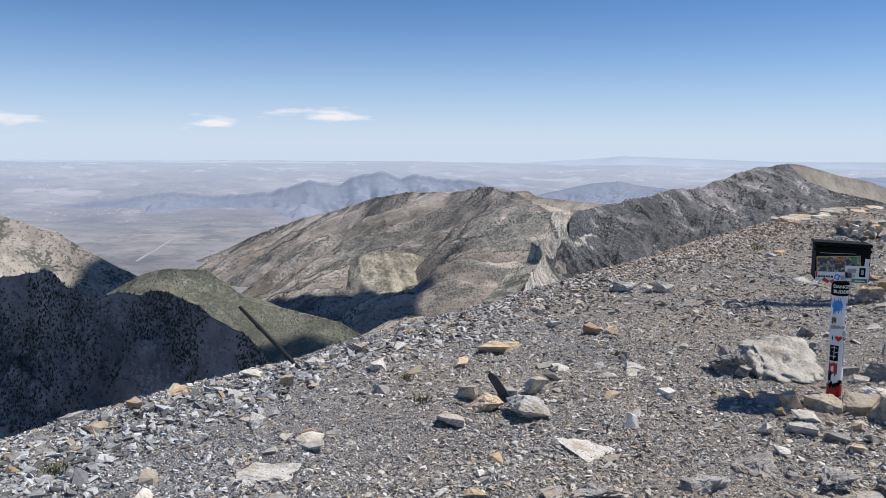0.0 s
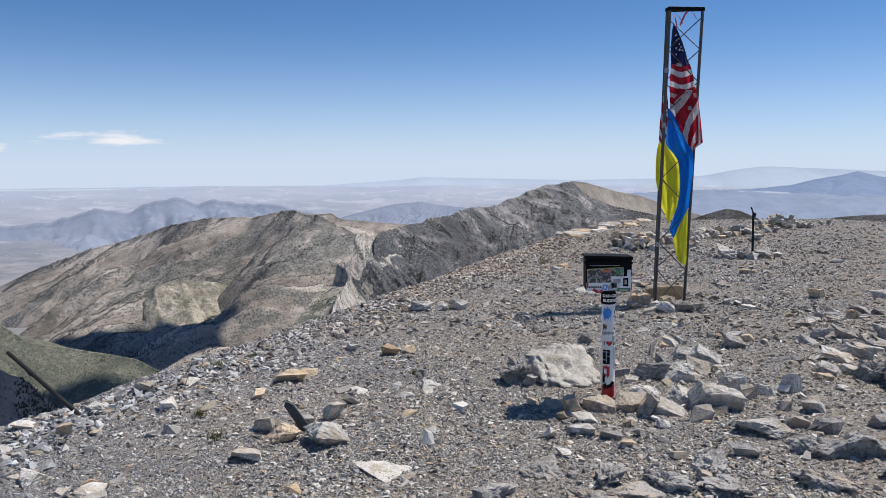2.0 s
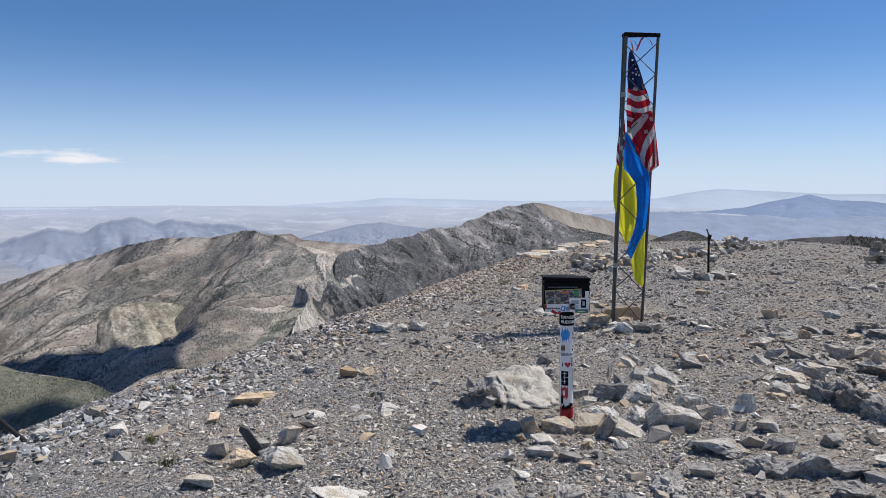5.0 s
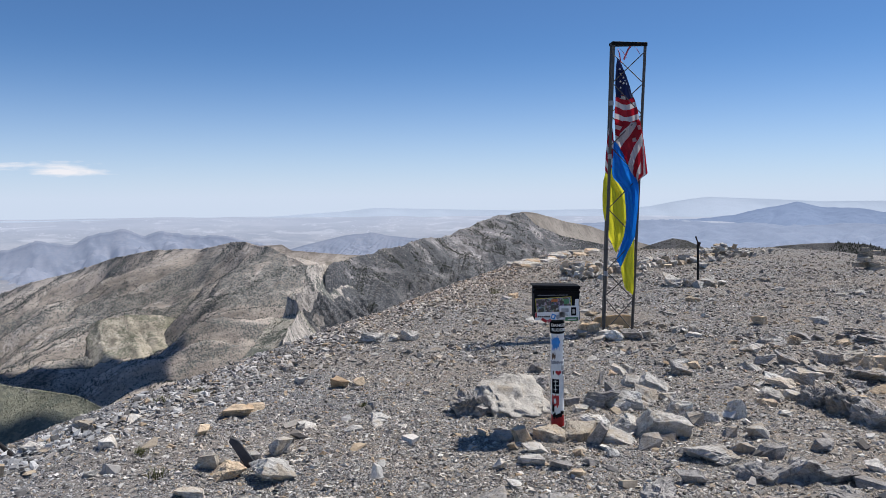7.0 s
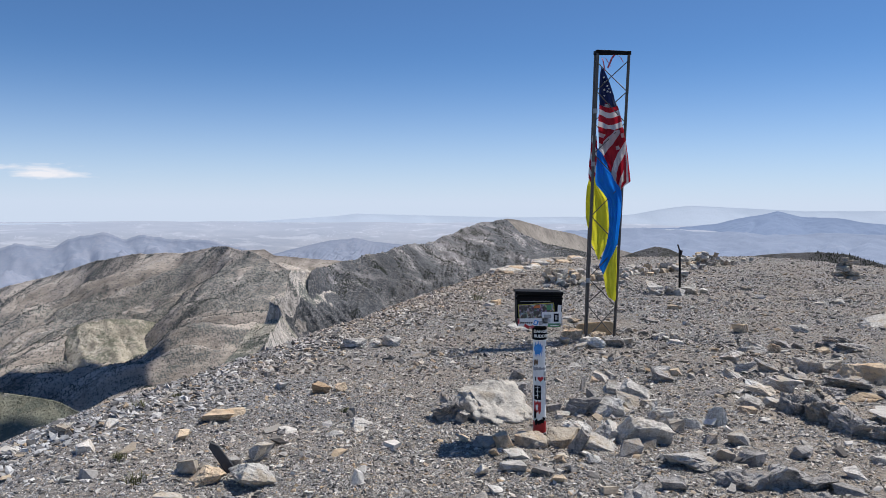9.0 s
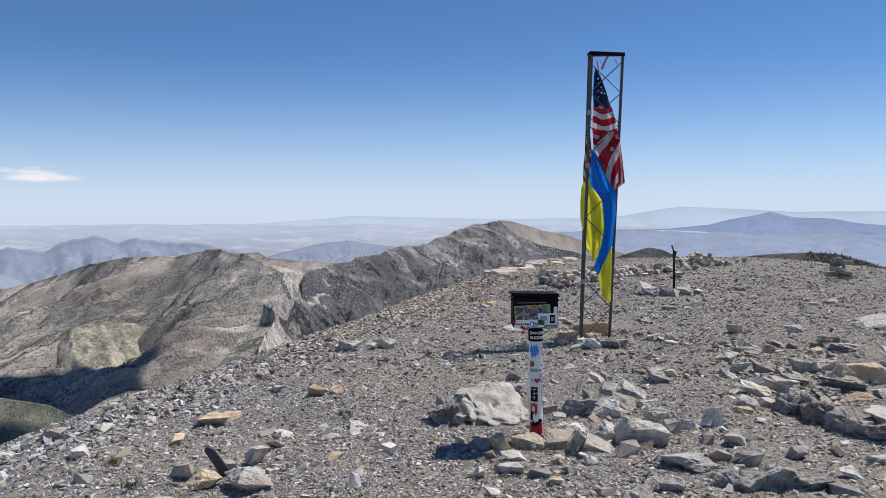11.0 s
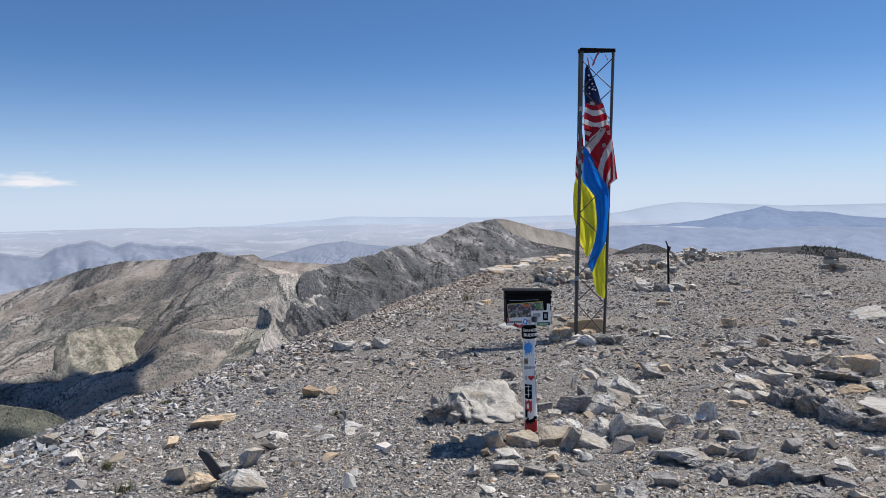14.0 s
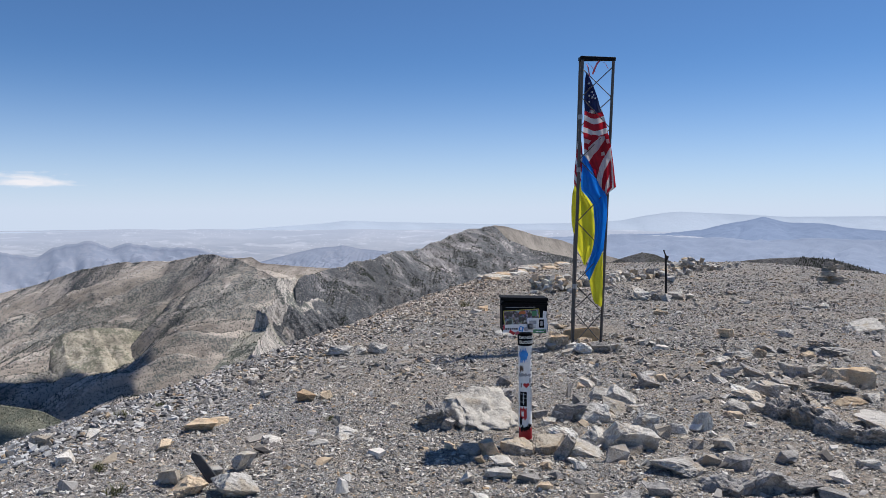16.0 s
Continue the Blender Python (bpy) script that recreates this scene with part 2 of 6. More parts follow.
def ground_material(name):
    """Packed gravel of two sizes in brown soil."""
    n = Nodes(name, 0.95)
    # Brown soil, darkened to stand also for shade between the stones.
    soil = n.ramp(n.noise(26, 6, 0.7), (0.36, (0.145, 0.124, 0.104)), (0.64, (0.41, 0.355, 0.295)))
    where = n.math("ADD", n.math("MULTIPLY", n.noise(0.55, 4), 0.75), n.math("MULTIPLY", n.noise(7, 5), 0.25))
    bare = n.ramp(where, (0.46, 0.0), (0.62, 0.75))
    col, relief = soil, n.math("MULTIPLY", n.noise(120, 5, 0.7), 0.4)
    for scale, rise in ((62, 0.5), (27, 1.0)):
        wob = n.t.nodes.new("ShaderNodeVectorMath")
        wob.operation = "ADD"
        n.set(wob.inputs[0], n.co)
        n.set(wob.inputs[1], n.mix(0.6 / scale, (0, 0, 0), n.noise(scale * 1.5, 2, out="Color")))
        edge = n.cells(scale, wob.outputs[0], feature="DISTANCE_TO_EDGE")
        tone = n.cells(scale, wob.outputs[0], out="Color")
        stone = n.ramp(tone, (0.0, (0.19, 0.187, 0.183)), (0.4, (0.34, 0.332, 0.32)), (0.66, (0.54, 0.522, 0.495)), (0.82, (0.5, 0.42, 0.325)), (1.0, (0.74, 0.715, 0.68)))
        kept = n.math("GREATER_THAN", n.math("SUBTRACT", n.noise(scale * 0.45, 2), n.math("MULTIPLY", bare, 0.3)), 0.4 if scale > 40 else 0.5)
        face = n.math("MULTIPLY", n.ramp(edge, (0.04, 0.0), (0.14, 1.0)), kept)
        col = n.mix(face, col, stone)
        relief = n.math("ADD", relief, n.math("MULTIPLY", n.math("MULTIPLY", n.ramp(edge, (0.02, 0.0), (0.3, 1.0)), kept), rise))
    side = n.t.nodes.new("ShaderNodeSeparateXYZ")
    n.set(side.inputs[0], n.co)
    west = n.ramp(n.math("ADD", n.math("MULTIPLY", side.outputs[0], 0.5), n.math("ADD", n.noise(0.8, 3), 0.45)), (0.0, 1.0), (0.62, 0.0))
    col = n.mix(west, col, n.mix(1.0, col, (0.92, 0.97, 1.06), "MULTIPLY"))
    beyond = n.ramp(n.math("ADD", n.math("MULTIPLY", n.math("SUBTRACT", side.outputs[1], n.math("MULTIPLY", side.outputs[0], 1.9)), 0.04), n.math("MULTIPLY", n.noise(0.35, 3), 0.3)), (0.6, 0.0), (0.9, 0.7))
    col = n.mix(beyond, col, n.mix(1.0, col, (1.1, 1.0, 0.86), "MULTIPLY"))
    return n.done(col, relief, 1.0, 0.026)


def mountain_material(name, rock, pale, scrub, cover, size, haze_tint=None, haze_glow=0.0, run=0.4, relief=0.09, turn=0.0, dot=4.0, lean=0.22, contrast=1.0, streak=0.53, bushes=0.92, clump=0.19, heath=0.0):
    """Bare slope with pale outcrops, under patches of scrub. size: metres of the larger patches; dot: metres of one
    bush. Distance haze is put into the colour and emission, only for the far backdrop.
    """
    n = Nodes(name, 0.95)
    fall = n.stretch(lean, 1, 0.5, turn=turn) if turn else n.stretch(1, 1, run)
    slope = n.ramp(n.noise(2.4 / size, 6, 0.62, fall), (0.34, tuple(c * (1 - 0.32 * contrast) for c in rock)), (0.5, rock), (0.66, tuple(min(0.8, c * (1 + 0.25 * contrast)) for c in rock)))
    crop = n.math("MULTIPLY", n.ramp(n.noise(1.6 / size, 8, 0.72, fall, distort=0.5), (streak, 0.0), (streak + 0.05, 1.0)), n.ramp(n.noise(14 / size, 6, 0.75), (0.46, 0.0), (0.54, 1.0)))
    slope = n.mix(crop, slope, pale)
    patch = n.noise(1.4 / size, 6, 0.62, fall, distort=0.4)
    thick = n.ramp(patch, (0.62 - cover * 0.24, 0.04), (0.7 - cover * 0.24, 1.0))
    cover_tone = tuple(0.55 * a + 0.45 * b for a, b in zip(scrub, rock))
    slope = n.mix(n.math("MULTIPLY", n.ramp(patch, (0.63 - cover * 0.24, 0.0), (0.68 - cover * 0.24, 1.0)), heath), slope, cover_tone)
    bush = n.noise(1.0 / dot, 3, 0.6)
    lot = n.math("ADD", n.math("MULTIPLY", thick, clump), bush)
    slope = n.mix(n.ramp(lot, (0.57, 0.0), (0.63, bushes)), slope, scrub)
    slope = n.mix(1.0, slope, n.ramp(n.noise(0.35 / size, 4, 0.55), (0.36, 0.72), (0.62, 1.18)), "MULTIPLY")
    m = n.done(slope, n.noise(7 / size, 9, 0.72, fall), 0.3 if haze_glow else 0.75, size * (0.04 if haze_glow else relief))
    if haze_glow:
        n.set(n.b.inputs["Base Color"], n.mix(0.35, slope, haze_tint))
        n.set(n.b.inputs["Emission Color"], haze_tint)
        n.b.inputs["Emission Strength"].default_value = haze_glow
    return m


GROUND = ground_material("stony_ground")
GRAVEL = gravel_material("gravel", 1.0, 1.02)
SCREE = gravel_material("scree", 0.9, 0.84)
FLAT_STONE = gravel_material("plateau_gravel", 1.0, 0.74)
GREY = rock_material("grey_limestone", (0.6, 0.567, 0.518), (0.25, 0.24, 0.225), (0.46, 0.39, 0.3), 0.3)
DARK = rock_material("dark_limestone", (0.385, 0.362, 0.338), (0.145, 0.137, 0.128), (0.42, 0.345, 0.26), 0.25)
TAN = rock_material("tan_limestone", (0.6, 0.475, 0.335), (0.32, 0.24, 0.165), (0.54, 0.38, 0.23), 0.3)
WORN = rock_material("worn_limestone", (0.6, 0.565, 0.51), (0.2, 0.19, 0.18), (0.47, 0.4, 0.31), 0.4)
CREAM = rock_material("cream_limestone", (0.54, 0.505, 0.45), (0.23, 0.22, 0.205), (0.48, 0.41, 0.32), 0.3)
SLAB = rock_material("slab_limestone", (0.44, 0.385, 0.31), (0.24, 0.21, 0.175), (0.42, 0.33, 0.23), 0.3)
PALE = rock_material("pale_limestone", (0.66, 0.635, 0.59), (0.36, 0.34, 0.31), (0.52, 0.44, 0.34), 0.35)

# ---- ground ----
BRINK_Y = np.array([-40, 0.0, 2.9, 4.3, 6.0, 8.1, 11.0, 13.9, 18.3, 27.0, 60.0])
BRINK_X = np.array([-8.0, -3.0, -3.0, -2.8, -2.19, -1.55, -0.65, 0.1, 1.3, 4.4, 15.0])


def plain_z(r):
    return -265 + 153 * smooth(2900, 4900, r)


def ground_z(x, y):
    """Height of the ground: a stony summit that falls off past its brink, slopes below, and a wide plain."""
    x, y = np.asarray(x, float), np.asarray(y, float)
    r = np.hypot(x, y)
    left = np.interp(y, BRINK_Y, BRINK_X) + 0.25 - x
    far = 0.9 * (y - 22.0 - 0.06 * (x - 6) ** 2 * (x > 6) * 0.4) - 0.1 * x
    back = np.maximum(-y - 14, np.where(y > 0, 0.8 * (x + y / 3 - 16.2), x - 26))
    s = np.maximum(np.maximum(left * 0.86, far), back)
    s = np.maximum(s, 0)
    fall = np.where(s < 1.8, 0.21 * s * s, 0.68 + 0.756 * (s - 1.8))
    z = -fall + 0.05 * fbm(x * 0.6, y * 0.6, 3, 4) + 0.022 * fbm(x * 3.1, y * 3.1, 5, 4) * (r < 60)
    z = z + smooth(20, 300, r) * 10 * fbm(x / 90, y / 90, 9, 5)
    low = plain_z(r) + 5 * fbm(x / 260, y / 260, 21, 4) * smooth(400, 900, r)
    k = 14.0
    h = np.clip(0.5 + 0.5 * (z - low) / k, 0, 1)
    return np.where(r < 40, z, low + (z - low) * h + k * h * (1 - h))


def build_ground():
    az = np.concatenate([np.linspace(-56, 36, 290), np.linspace(37, 303, 70)])
    r = np.concatenate([[0.0005], np.geomspace(0.02, 2.4, 30), np.geomspace(2.45, 32, 180), np.geomspace(33, 4950, 110)])
    a, rr = np.meshgrid(np.radians(az), r, indexing="ij")
    x, y = rr * np.sin(a), rr * np.cos(a)
    v = np.stack([x, y, ground_z(x, y)], -1).reshape(-1, 3)
    quads = grid_quads(len(az), len(r), True)[:, ::-1]
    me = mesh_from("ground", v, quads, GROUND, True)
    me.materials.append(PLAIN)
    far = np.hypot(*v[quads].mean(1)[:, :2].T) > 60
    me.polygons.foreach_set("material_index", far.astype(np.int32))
    tagged(new("ground", me), "grey stony summit ground falling away to a wide desert plain", "ground", kind="structure")


# ---- mountains ----
def crest_line(points, n):
    p = np.array(points, float)
    a, e, d = np.radians(p[:, 0]), np.radians(p[:, 1]), p[:, 2]
    q = np.stack([d * np.sin(a), d * np.cos(a), 1.5 + d * np.tan(e)], -1)
    s = np.concatenate([[0], np.cumsum(np.linalg.norm(np.diff(q[:, :2], axis=0), axis=1))])
    u = np.linspace(0, s[-1], n)
    line = np.stack([np.interp(u, s, q[:, k]) for k in range(3)], -1)
    k = max(3, n // 150) | 1
    pad = np.pad(line, ((k // 2, k // 2), (0, 0)), mode="edge")
    return np.stack([np.convolve(pad[:, j], np.ones(k) / k, "valid") for j in range(3)], -1), u


MOUNTAINS = {}


def ridge(name, points, front, back, drop, rear_drop, material, label, seed, nu=420, nv=150, rough=6.0, gully=14.0, width=40.0,
          facing=None, concave=0.8, category="mountain", jag=0.12, shear=0.0, crag=0.0, ribs=(), lower=None, taper=0.0):
    """A mountain hung from its crest line, with gullies that deepen down its slopes. Returns the grid of its front."""
    crest, u = crest_line(points, nu)
    chord = crest[-1, :2] - crest[0, :2]
    nrm = np.array([chord[1], -chord[0]]) / np.linalg.norm(chord)
    if facing is not None:
        nrm = np.array([math.sin(radians(facing)), math.cos(radians(facing))])
    elif nrm @ crest[len(crest) // 2, :2] > 0:
        nrm = -nrm
    v = np.concatenate([-np.linspace(1, 0, nv // 4, endpoint=False) ** 1.4, np.linspace(0, 1, nv) ** 1.25])
    off = np.where(v < 0, v * back, v * front)
    uu, oo = np.meshgrid(u, off, indexing="ij")
    x = crest[:, 0][:, None] + nrm[0] * oo
    y = crest[:, 1][:, None] + nrm[1] * oo
    t = np.abs(np.where(oo < 0, oo / back, oo / front))
    z = crest[:, 2][:, None] - np.where(oo < 0, rear_drop, drop) * t ** concave
    depth = smooth(0, 0.22, t)
    wob = 0.7 * width * fbm(x / (3 * width), y / (3 * width), seed + 40, 3)
    uu = uu + shear * oo
    cut = np.abs(vnoise((uu + wob) / width, oo / (5 * width), seed) * 2 - 1) ** 0.8
    cut2 = np.abs(vnoise((uu - wob) / (width * 0.37), oo / (2.2 * width), seed + 7) * 2 - 1)
    cut3 = np.abs(vnoise((uu + 0.5 * wob) / (width * 0.15), oo / width, seed + 9) * 2 - 1)
    depth = depth * np.where(oo > 0, 1 - 0.75 * smooth(0.6, 1, t), 1)
    z = z + depth * (gully * (cut - 0.55) + 0.42 * gully * (cut2 - 0.5) + 0.16 * gully * (cut3 - 0.5))
    z = z + rough * fbm(x / (1.3 * width), y / (1.3 * width), seed + 3, 6, 0.55) * (jag + (1 - jag) * depth)
    z = z + 0.25 * rough * (ridged(x / (0.4 * width), y / (0.4 * width), seed + 5, 4) - 0.6)
    for bearing, wide, proud, top, foot in ribs:
        k = int(np.argmin(np.abs(np.degrees(np.arctan2(crest[:, 0], crest[:, 1])) - bearing)))
        z = z + proud * np.exp(-(np.abs(uu - u[k] - 0.1 * oo) / wide) ** 3) * smooth(top, top + 0.15, t) * (1 - smooth(foot - 0.2, foot, t)) * (oo > 0)
    if crag:
        rocky = smooth(0.48, 0.6, vnoise(uu / (0.8 * width), oo / (1.5 * width), seed + 17))
        z = z + crag * rocky * (ridged(x / (0.34 * width), y / (0.34 * width), seed + 19, 5) - 0.5) * (jag + (1 - jag) * depth)
    if taper:
        z = z - taper * (1 - smooth(0, 2.2 * taper, u))[:, None] * smooth(0, 0.12, t)
    g = np.stack([x, y, z], -1)
    quads = grid_quads(nu, len(off))
    f = g.reshape(-1, 3)
    a = f[quads[0, 1]] - f[quads[0, 0]]
    b = f[quads[0, 2]] - f[quads[0, 0]]
    if a[0] * b[1] - a[1] * b[0] < 0:
        quads = quads[:, ::-1]
    me = mesh_from(name, f, quads, material, True)
    if lower:
        me.materials.append(lower[0])
        reach = (oo - lower[1] * (1 + 1.1 * fbm(x / 14, y / 14, seed + 31, 4))).reshape(-1)[quads].mean(1)
        me.polygons.foreach_set("material_index", (reach > 0).astype(np.int32))
    ob = new(name, me)
    MOUNTAINS[name] = ob
    tagged(ob, label, category, kind="structure" if name.startswith("backdrop") else "")
    return g[:, nv // 4:]


HAZE = (0.46, 0.56, 0.72)
M_RIDGE = mountain_material("ridge_slope", (0.39, 0.342, 0.298), (0.54, 0.495, 0.45), (0.11, 0.124, 0.122), 0.5, 75, turn=54.8, dot=3.2, bushes=0.85, heath=0.7, contrast=1.3, clump=0.1)
M_PEAK = mountain_material("timbered_slope", (0.2, 0.19, 0.19), (0.44, 0.415, 0.4), (0.052, 0.06, 0.068), 0.78, 46, relief=0.09, turn=42.0, dot=1.6, lean=0.4, streak=0.52, contrast=1.3, clump=0.12, heath=0.6)
M_TAN = mountain_material("bare_tan_slope", (0.383, 0.335, 0.292), (0.423, 0.375, 0.328), (0.202, 0.18, 0.144), 0.05, 50, relief=0.03)
M_CREAM = mountain_material("cream_slope", (0.404, 0.36, 0.312), (0.565, 0.51, 0.451), (0.116, 0.122, 0.102), 0.52, 60, dot=3.4)
M_GREEN = mountain_material("green_hill", (0.2, 0.2, 0.15), (0.42, 0.4, 0.36), (0.1, 0.112, 0.09), 0.6, 40, dot=3.4, streak=0.57, bushes=0.7)
M_CLIFF = mountain_material("cliff", (0.4, 0.36, 0.32), (0.6, 0.55, 0.49), (0.1, 0.11, 0.1), 0.4, 26, dot=1.6, contrast=1.4, streak=0.5)
M_SHOULDER = mountain_material("peak_shoulder", (0.275, 0.243, 0.21), (0.31, 0.28, 0.24), (0.2, 0.18, 0.15), 0.05, 50, relief=0.03)
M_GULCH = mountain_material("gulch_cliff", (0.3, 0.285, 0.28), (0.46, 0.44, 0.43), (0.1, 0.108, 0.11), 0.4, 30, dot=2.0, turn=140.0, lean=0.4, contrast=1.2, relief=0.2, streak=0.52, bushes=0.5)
M_MESA = mountain_material("knoll_grass", (0.41, 0.368, 0.295), (0.52, 0.48, 0.41), (0.15, 0.162, 0.115), 0.42, 36, dot=3.5, bushes=0.75, contrast=1.3)
M_MEADOW = mountain_material("bench_grass", (0.36, 0.33, 0.27), (0.5, 0.465, 0.42), (0.11, 0.122, 0.1), 0.55, 36, dot=1.9)
M_DARK = mountain_material("dark_hill", (0.085, 0.083, 0.085), (0.12, 0.115, 0.11), (0.035, 0.035, 0.03), 0.6, 20, dot=1.0)
# Blue tints on these four are air haze put into colour and emission.
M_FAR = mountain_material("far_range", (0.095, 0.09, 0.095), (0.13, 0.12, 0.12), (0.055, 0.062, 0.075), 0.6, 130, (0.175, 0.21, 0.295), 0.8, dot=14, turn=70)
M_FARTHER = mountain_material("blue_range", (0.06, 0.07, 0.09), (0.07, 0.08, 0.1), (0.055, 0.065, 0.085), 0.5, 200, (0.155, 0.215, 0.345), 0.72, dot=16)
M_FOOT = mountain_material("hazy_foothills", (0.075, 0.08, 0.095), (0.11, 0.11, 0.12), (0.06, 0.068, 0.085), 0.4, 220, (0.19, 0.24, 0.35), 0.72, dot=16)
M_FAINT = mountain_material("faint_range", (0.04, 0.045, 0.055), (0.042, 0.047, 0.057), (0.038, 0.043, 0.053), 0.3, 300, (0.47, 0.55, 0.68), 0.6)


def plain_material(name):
    """The far desert floor: scrub and tan flats near, pale playas and towns beyond, glowing softly as a backdrop with
    distance. Haze is put into its colour and emission.
    """
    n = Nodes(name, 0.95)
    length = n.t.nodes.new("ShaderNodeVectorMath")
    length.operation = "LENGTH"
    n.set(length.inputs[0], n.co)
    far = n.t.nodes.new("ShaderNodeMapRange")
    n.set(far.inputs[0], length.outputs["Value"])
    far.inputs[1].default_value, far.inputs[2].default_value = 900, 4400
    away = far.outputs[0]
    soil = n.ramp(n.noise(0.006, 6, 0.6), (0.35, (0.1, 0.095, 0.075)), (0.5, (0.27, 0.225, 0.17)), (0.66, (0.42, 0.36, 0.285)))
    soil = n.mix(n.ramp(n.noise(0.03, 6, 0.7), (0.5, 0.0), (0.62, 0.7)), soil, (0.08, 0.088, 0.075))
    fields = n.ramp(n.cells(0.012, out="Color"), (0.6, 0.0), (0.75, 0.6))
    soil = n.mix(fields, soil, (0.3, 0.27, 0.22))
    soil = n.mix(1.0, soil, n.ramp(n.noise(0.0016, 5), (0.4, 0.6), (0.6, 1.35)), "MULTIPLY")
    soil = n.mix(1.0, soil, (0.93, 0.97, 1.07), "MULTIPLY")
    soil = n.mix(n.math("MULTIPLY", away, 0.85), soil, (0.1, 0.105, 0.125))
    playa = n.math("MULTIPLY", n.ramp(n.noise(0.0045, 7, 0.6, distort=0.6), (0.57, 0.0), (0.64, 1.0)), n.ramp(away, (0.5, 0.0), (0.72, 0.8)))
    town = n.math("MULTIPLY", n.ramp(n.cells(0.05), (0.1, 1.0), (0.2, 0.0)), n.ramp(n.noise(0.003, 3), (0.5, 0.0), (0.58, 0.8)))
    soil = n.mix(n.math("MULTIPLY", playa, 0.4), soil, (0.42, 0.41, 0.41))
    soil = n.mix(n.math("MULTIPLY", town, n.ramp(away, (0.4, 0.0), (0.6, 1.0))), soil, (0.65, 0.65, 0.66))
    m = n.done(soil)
    # Haze painted as pale blue emission that grows towards the horizon.
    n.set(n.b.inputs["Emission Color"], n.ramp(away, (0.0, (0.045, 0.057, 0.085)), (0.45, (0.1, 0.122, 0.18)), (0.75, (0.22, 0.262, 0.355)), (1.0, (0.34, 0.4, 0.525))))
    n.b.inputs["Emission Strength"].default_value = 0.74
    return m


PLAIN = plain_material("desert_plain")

build_ground()

RIDGE = ridge("mountain_ridge", [(-41, -9.6, 1900), (-37.8, -8.5, 1850), (-35.1, -7.42, 1800), (-31.15, -5.85, 1720), (-28.8, -5.1, 1660), (-27.15, -4.72, 1630),
    (-24.7, -3.99, 1590), (-23.1, -3.62, 1560), (-20.7, -3.4, 1530), (-19.0, -3.52, 1510), (-17, -3.05, 1480), (-15.8, -3.12, 1450), (-14.15, -3.6, 1420),
    (-12.9, -4.3, 1400), (-9.7, -6.0, 1380)], 520, 300, 185, 90, M_RIDGE, "long brown scrub-dotted mountain ridge with gullied slopes", 11, 380, 136, 20, 66, 105, shear=0.6, crag=8)
ridge("mountain_saddle", [(-16, -3.4, 1620), (-14.2, -3.35, 1600), (-13.6, -3.3, 1590), (-12.9, -3.75, 1560), (-9.7, -4.05, 1500), (-6, -4.3, 1480)], 90, 200, 40, 60, M_TAN,
      "smooth bare tan mountain saddle behind the brown ridge", 15, 200, 60, 3, 6, 60)
PEAK = ridge("mountain_peak", [(-10.6, -5.3, 655), (-10.3, -4.85, 660), (-8.5, -4.3, 710), (-5.8, -3.64, 780), (-3.95, -3.12, 840), (-1.7, -2.83, 920),
    (-0.3, -2.25, 980), (1.8, -1.45, 1060), (3.7, -1.12, 1130), (4.0, -1.5, 1138), (4.7, -2.2, 1140), (6.4, -2.75, 1150), (7.9, -3.1, 1160), (9.5, -3.4, 1170), (12, -4.2, 1185)],
    420, 260, 150, 120, M_PEAK, "grey rocky mountain peak with timbered slopes", 23, 380, 116, 20, 9, 80, facing=170, concave=0.9, shear=0.9, crag=12, taper=45.0)
ridge("bare_shoulder", [(2.6, -1.7, 1150), (3.6, -1.08, 1150), (4.6, -1.2, 1160), (5.65, -1.48, 1190), (6.7, -1.82, 1225), (8.5, -2.15, 1290), (9.8, -2.65, 1330), (12.5, -3.45, 1420), (16, -4.2, 1500)], 50, 150, 40, 60, M_SHOULDER,
      "smooth bare tan shoulder of the peak", 25, 200, 70, 2, 4, 60, facing=178)
SPUR = ridge("cliff_spur", [(-9.4, -4.75, 685), (-10.6, -4.85, 662), (-11.4, -4.75, 650), (-11.9, -5.1, 636), (-12.2, -6.6, 624), (-13.3, -6.9, 616), (-12.7, -7.3, 600), (-12.4, -8.0, 575), (-13.0, -9.0, 535), (-13.3, -9.3, 490), (-13.7, -10.6, 465), (-14.9, -11.6, 440), (-16, -13.5, 400)],
    150, 26, 95, 60, M_CLIFF, "pale limestone cliffs along a steep spur with timber below", 29, 340, 120, 4, 7, 13, facing=112, concave=0.62, jag=0.6, crag=6, lower=(M_PEAK, 15.0))
MEADOW = ridge("mountain_meadow", [(-12.3, -8.0, 600), (-12.9, -8.9, 560), (-13.4, -9.8, 515), (-14.1, -10.7, 480), (-15.0, -12.0, 440), (-16.2, -13.9, 400)], 24, 20, 7, 25, M_MEADOW,
      "sunlit grassy bench under the pale cliffs", 30, 120, 60, 3, 3, 30, facing=285, category="hill")
MESA = ridge("rounded_knoll", [(-27.2, -9.9, 1290), (-26.7, -8.7, 1290), (-25.8, -8.1, 1285), (-24, -7.8, 1290), (-22, -7.9, 1310), (-20, -8.4, 1330), (-18, -9.2, 1340), (-16.5, -10.5, 1340)],
    140, 160, 66, 60, M_MESA, "sunlit tan grassy knoll below the ridge", 31, 200, 90, 12, 9, 60, category="hill")
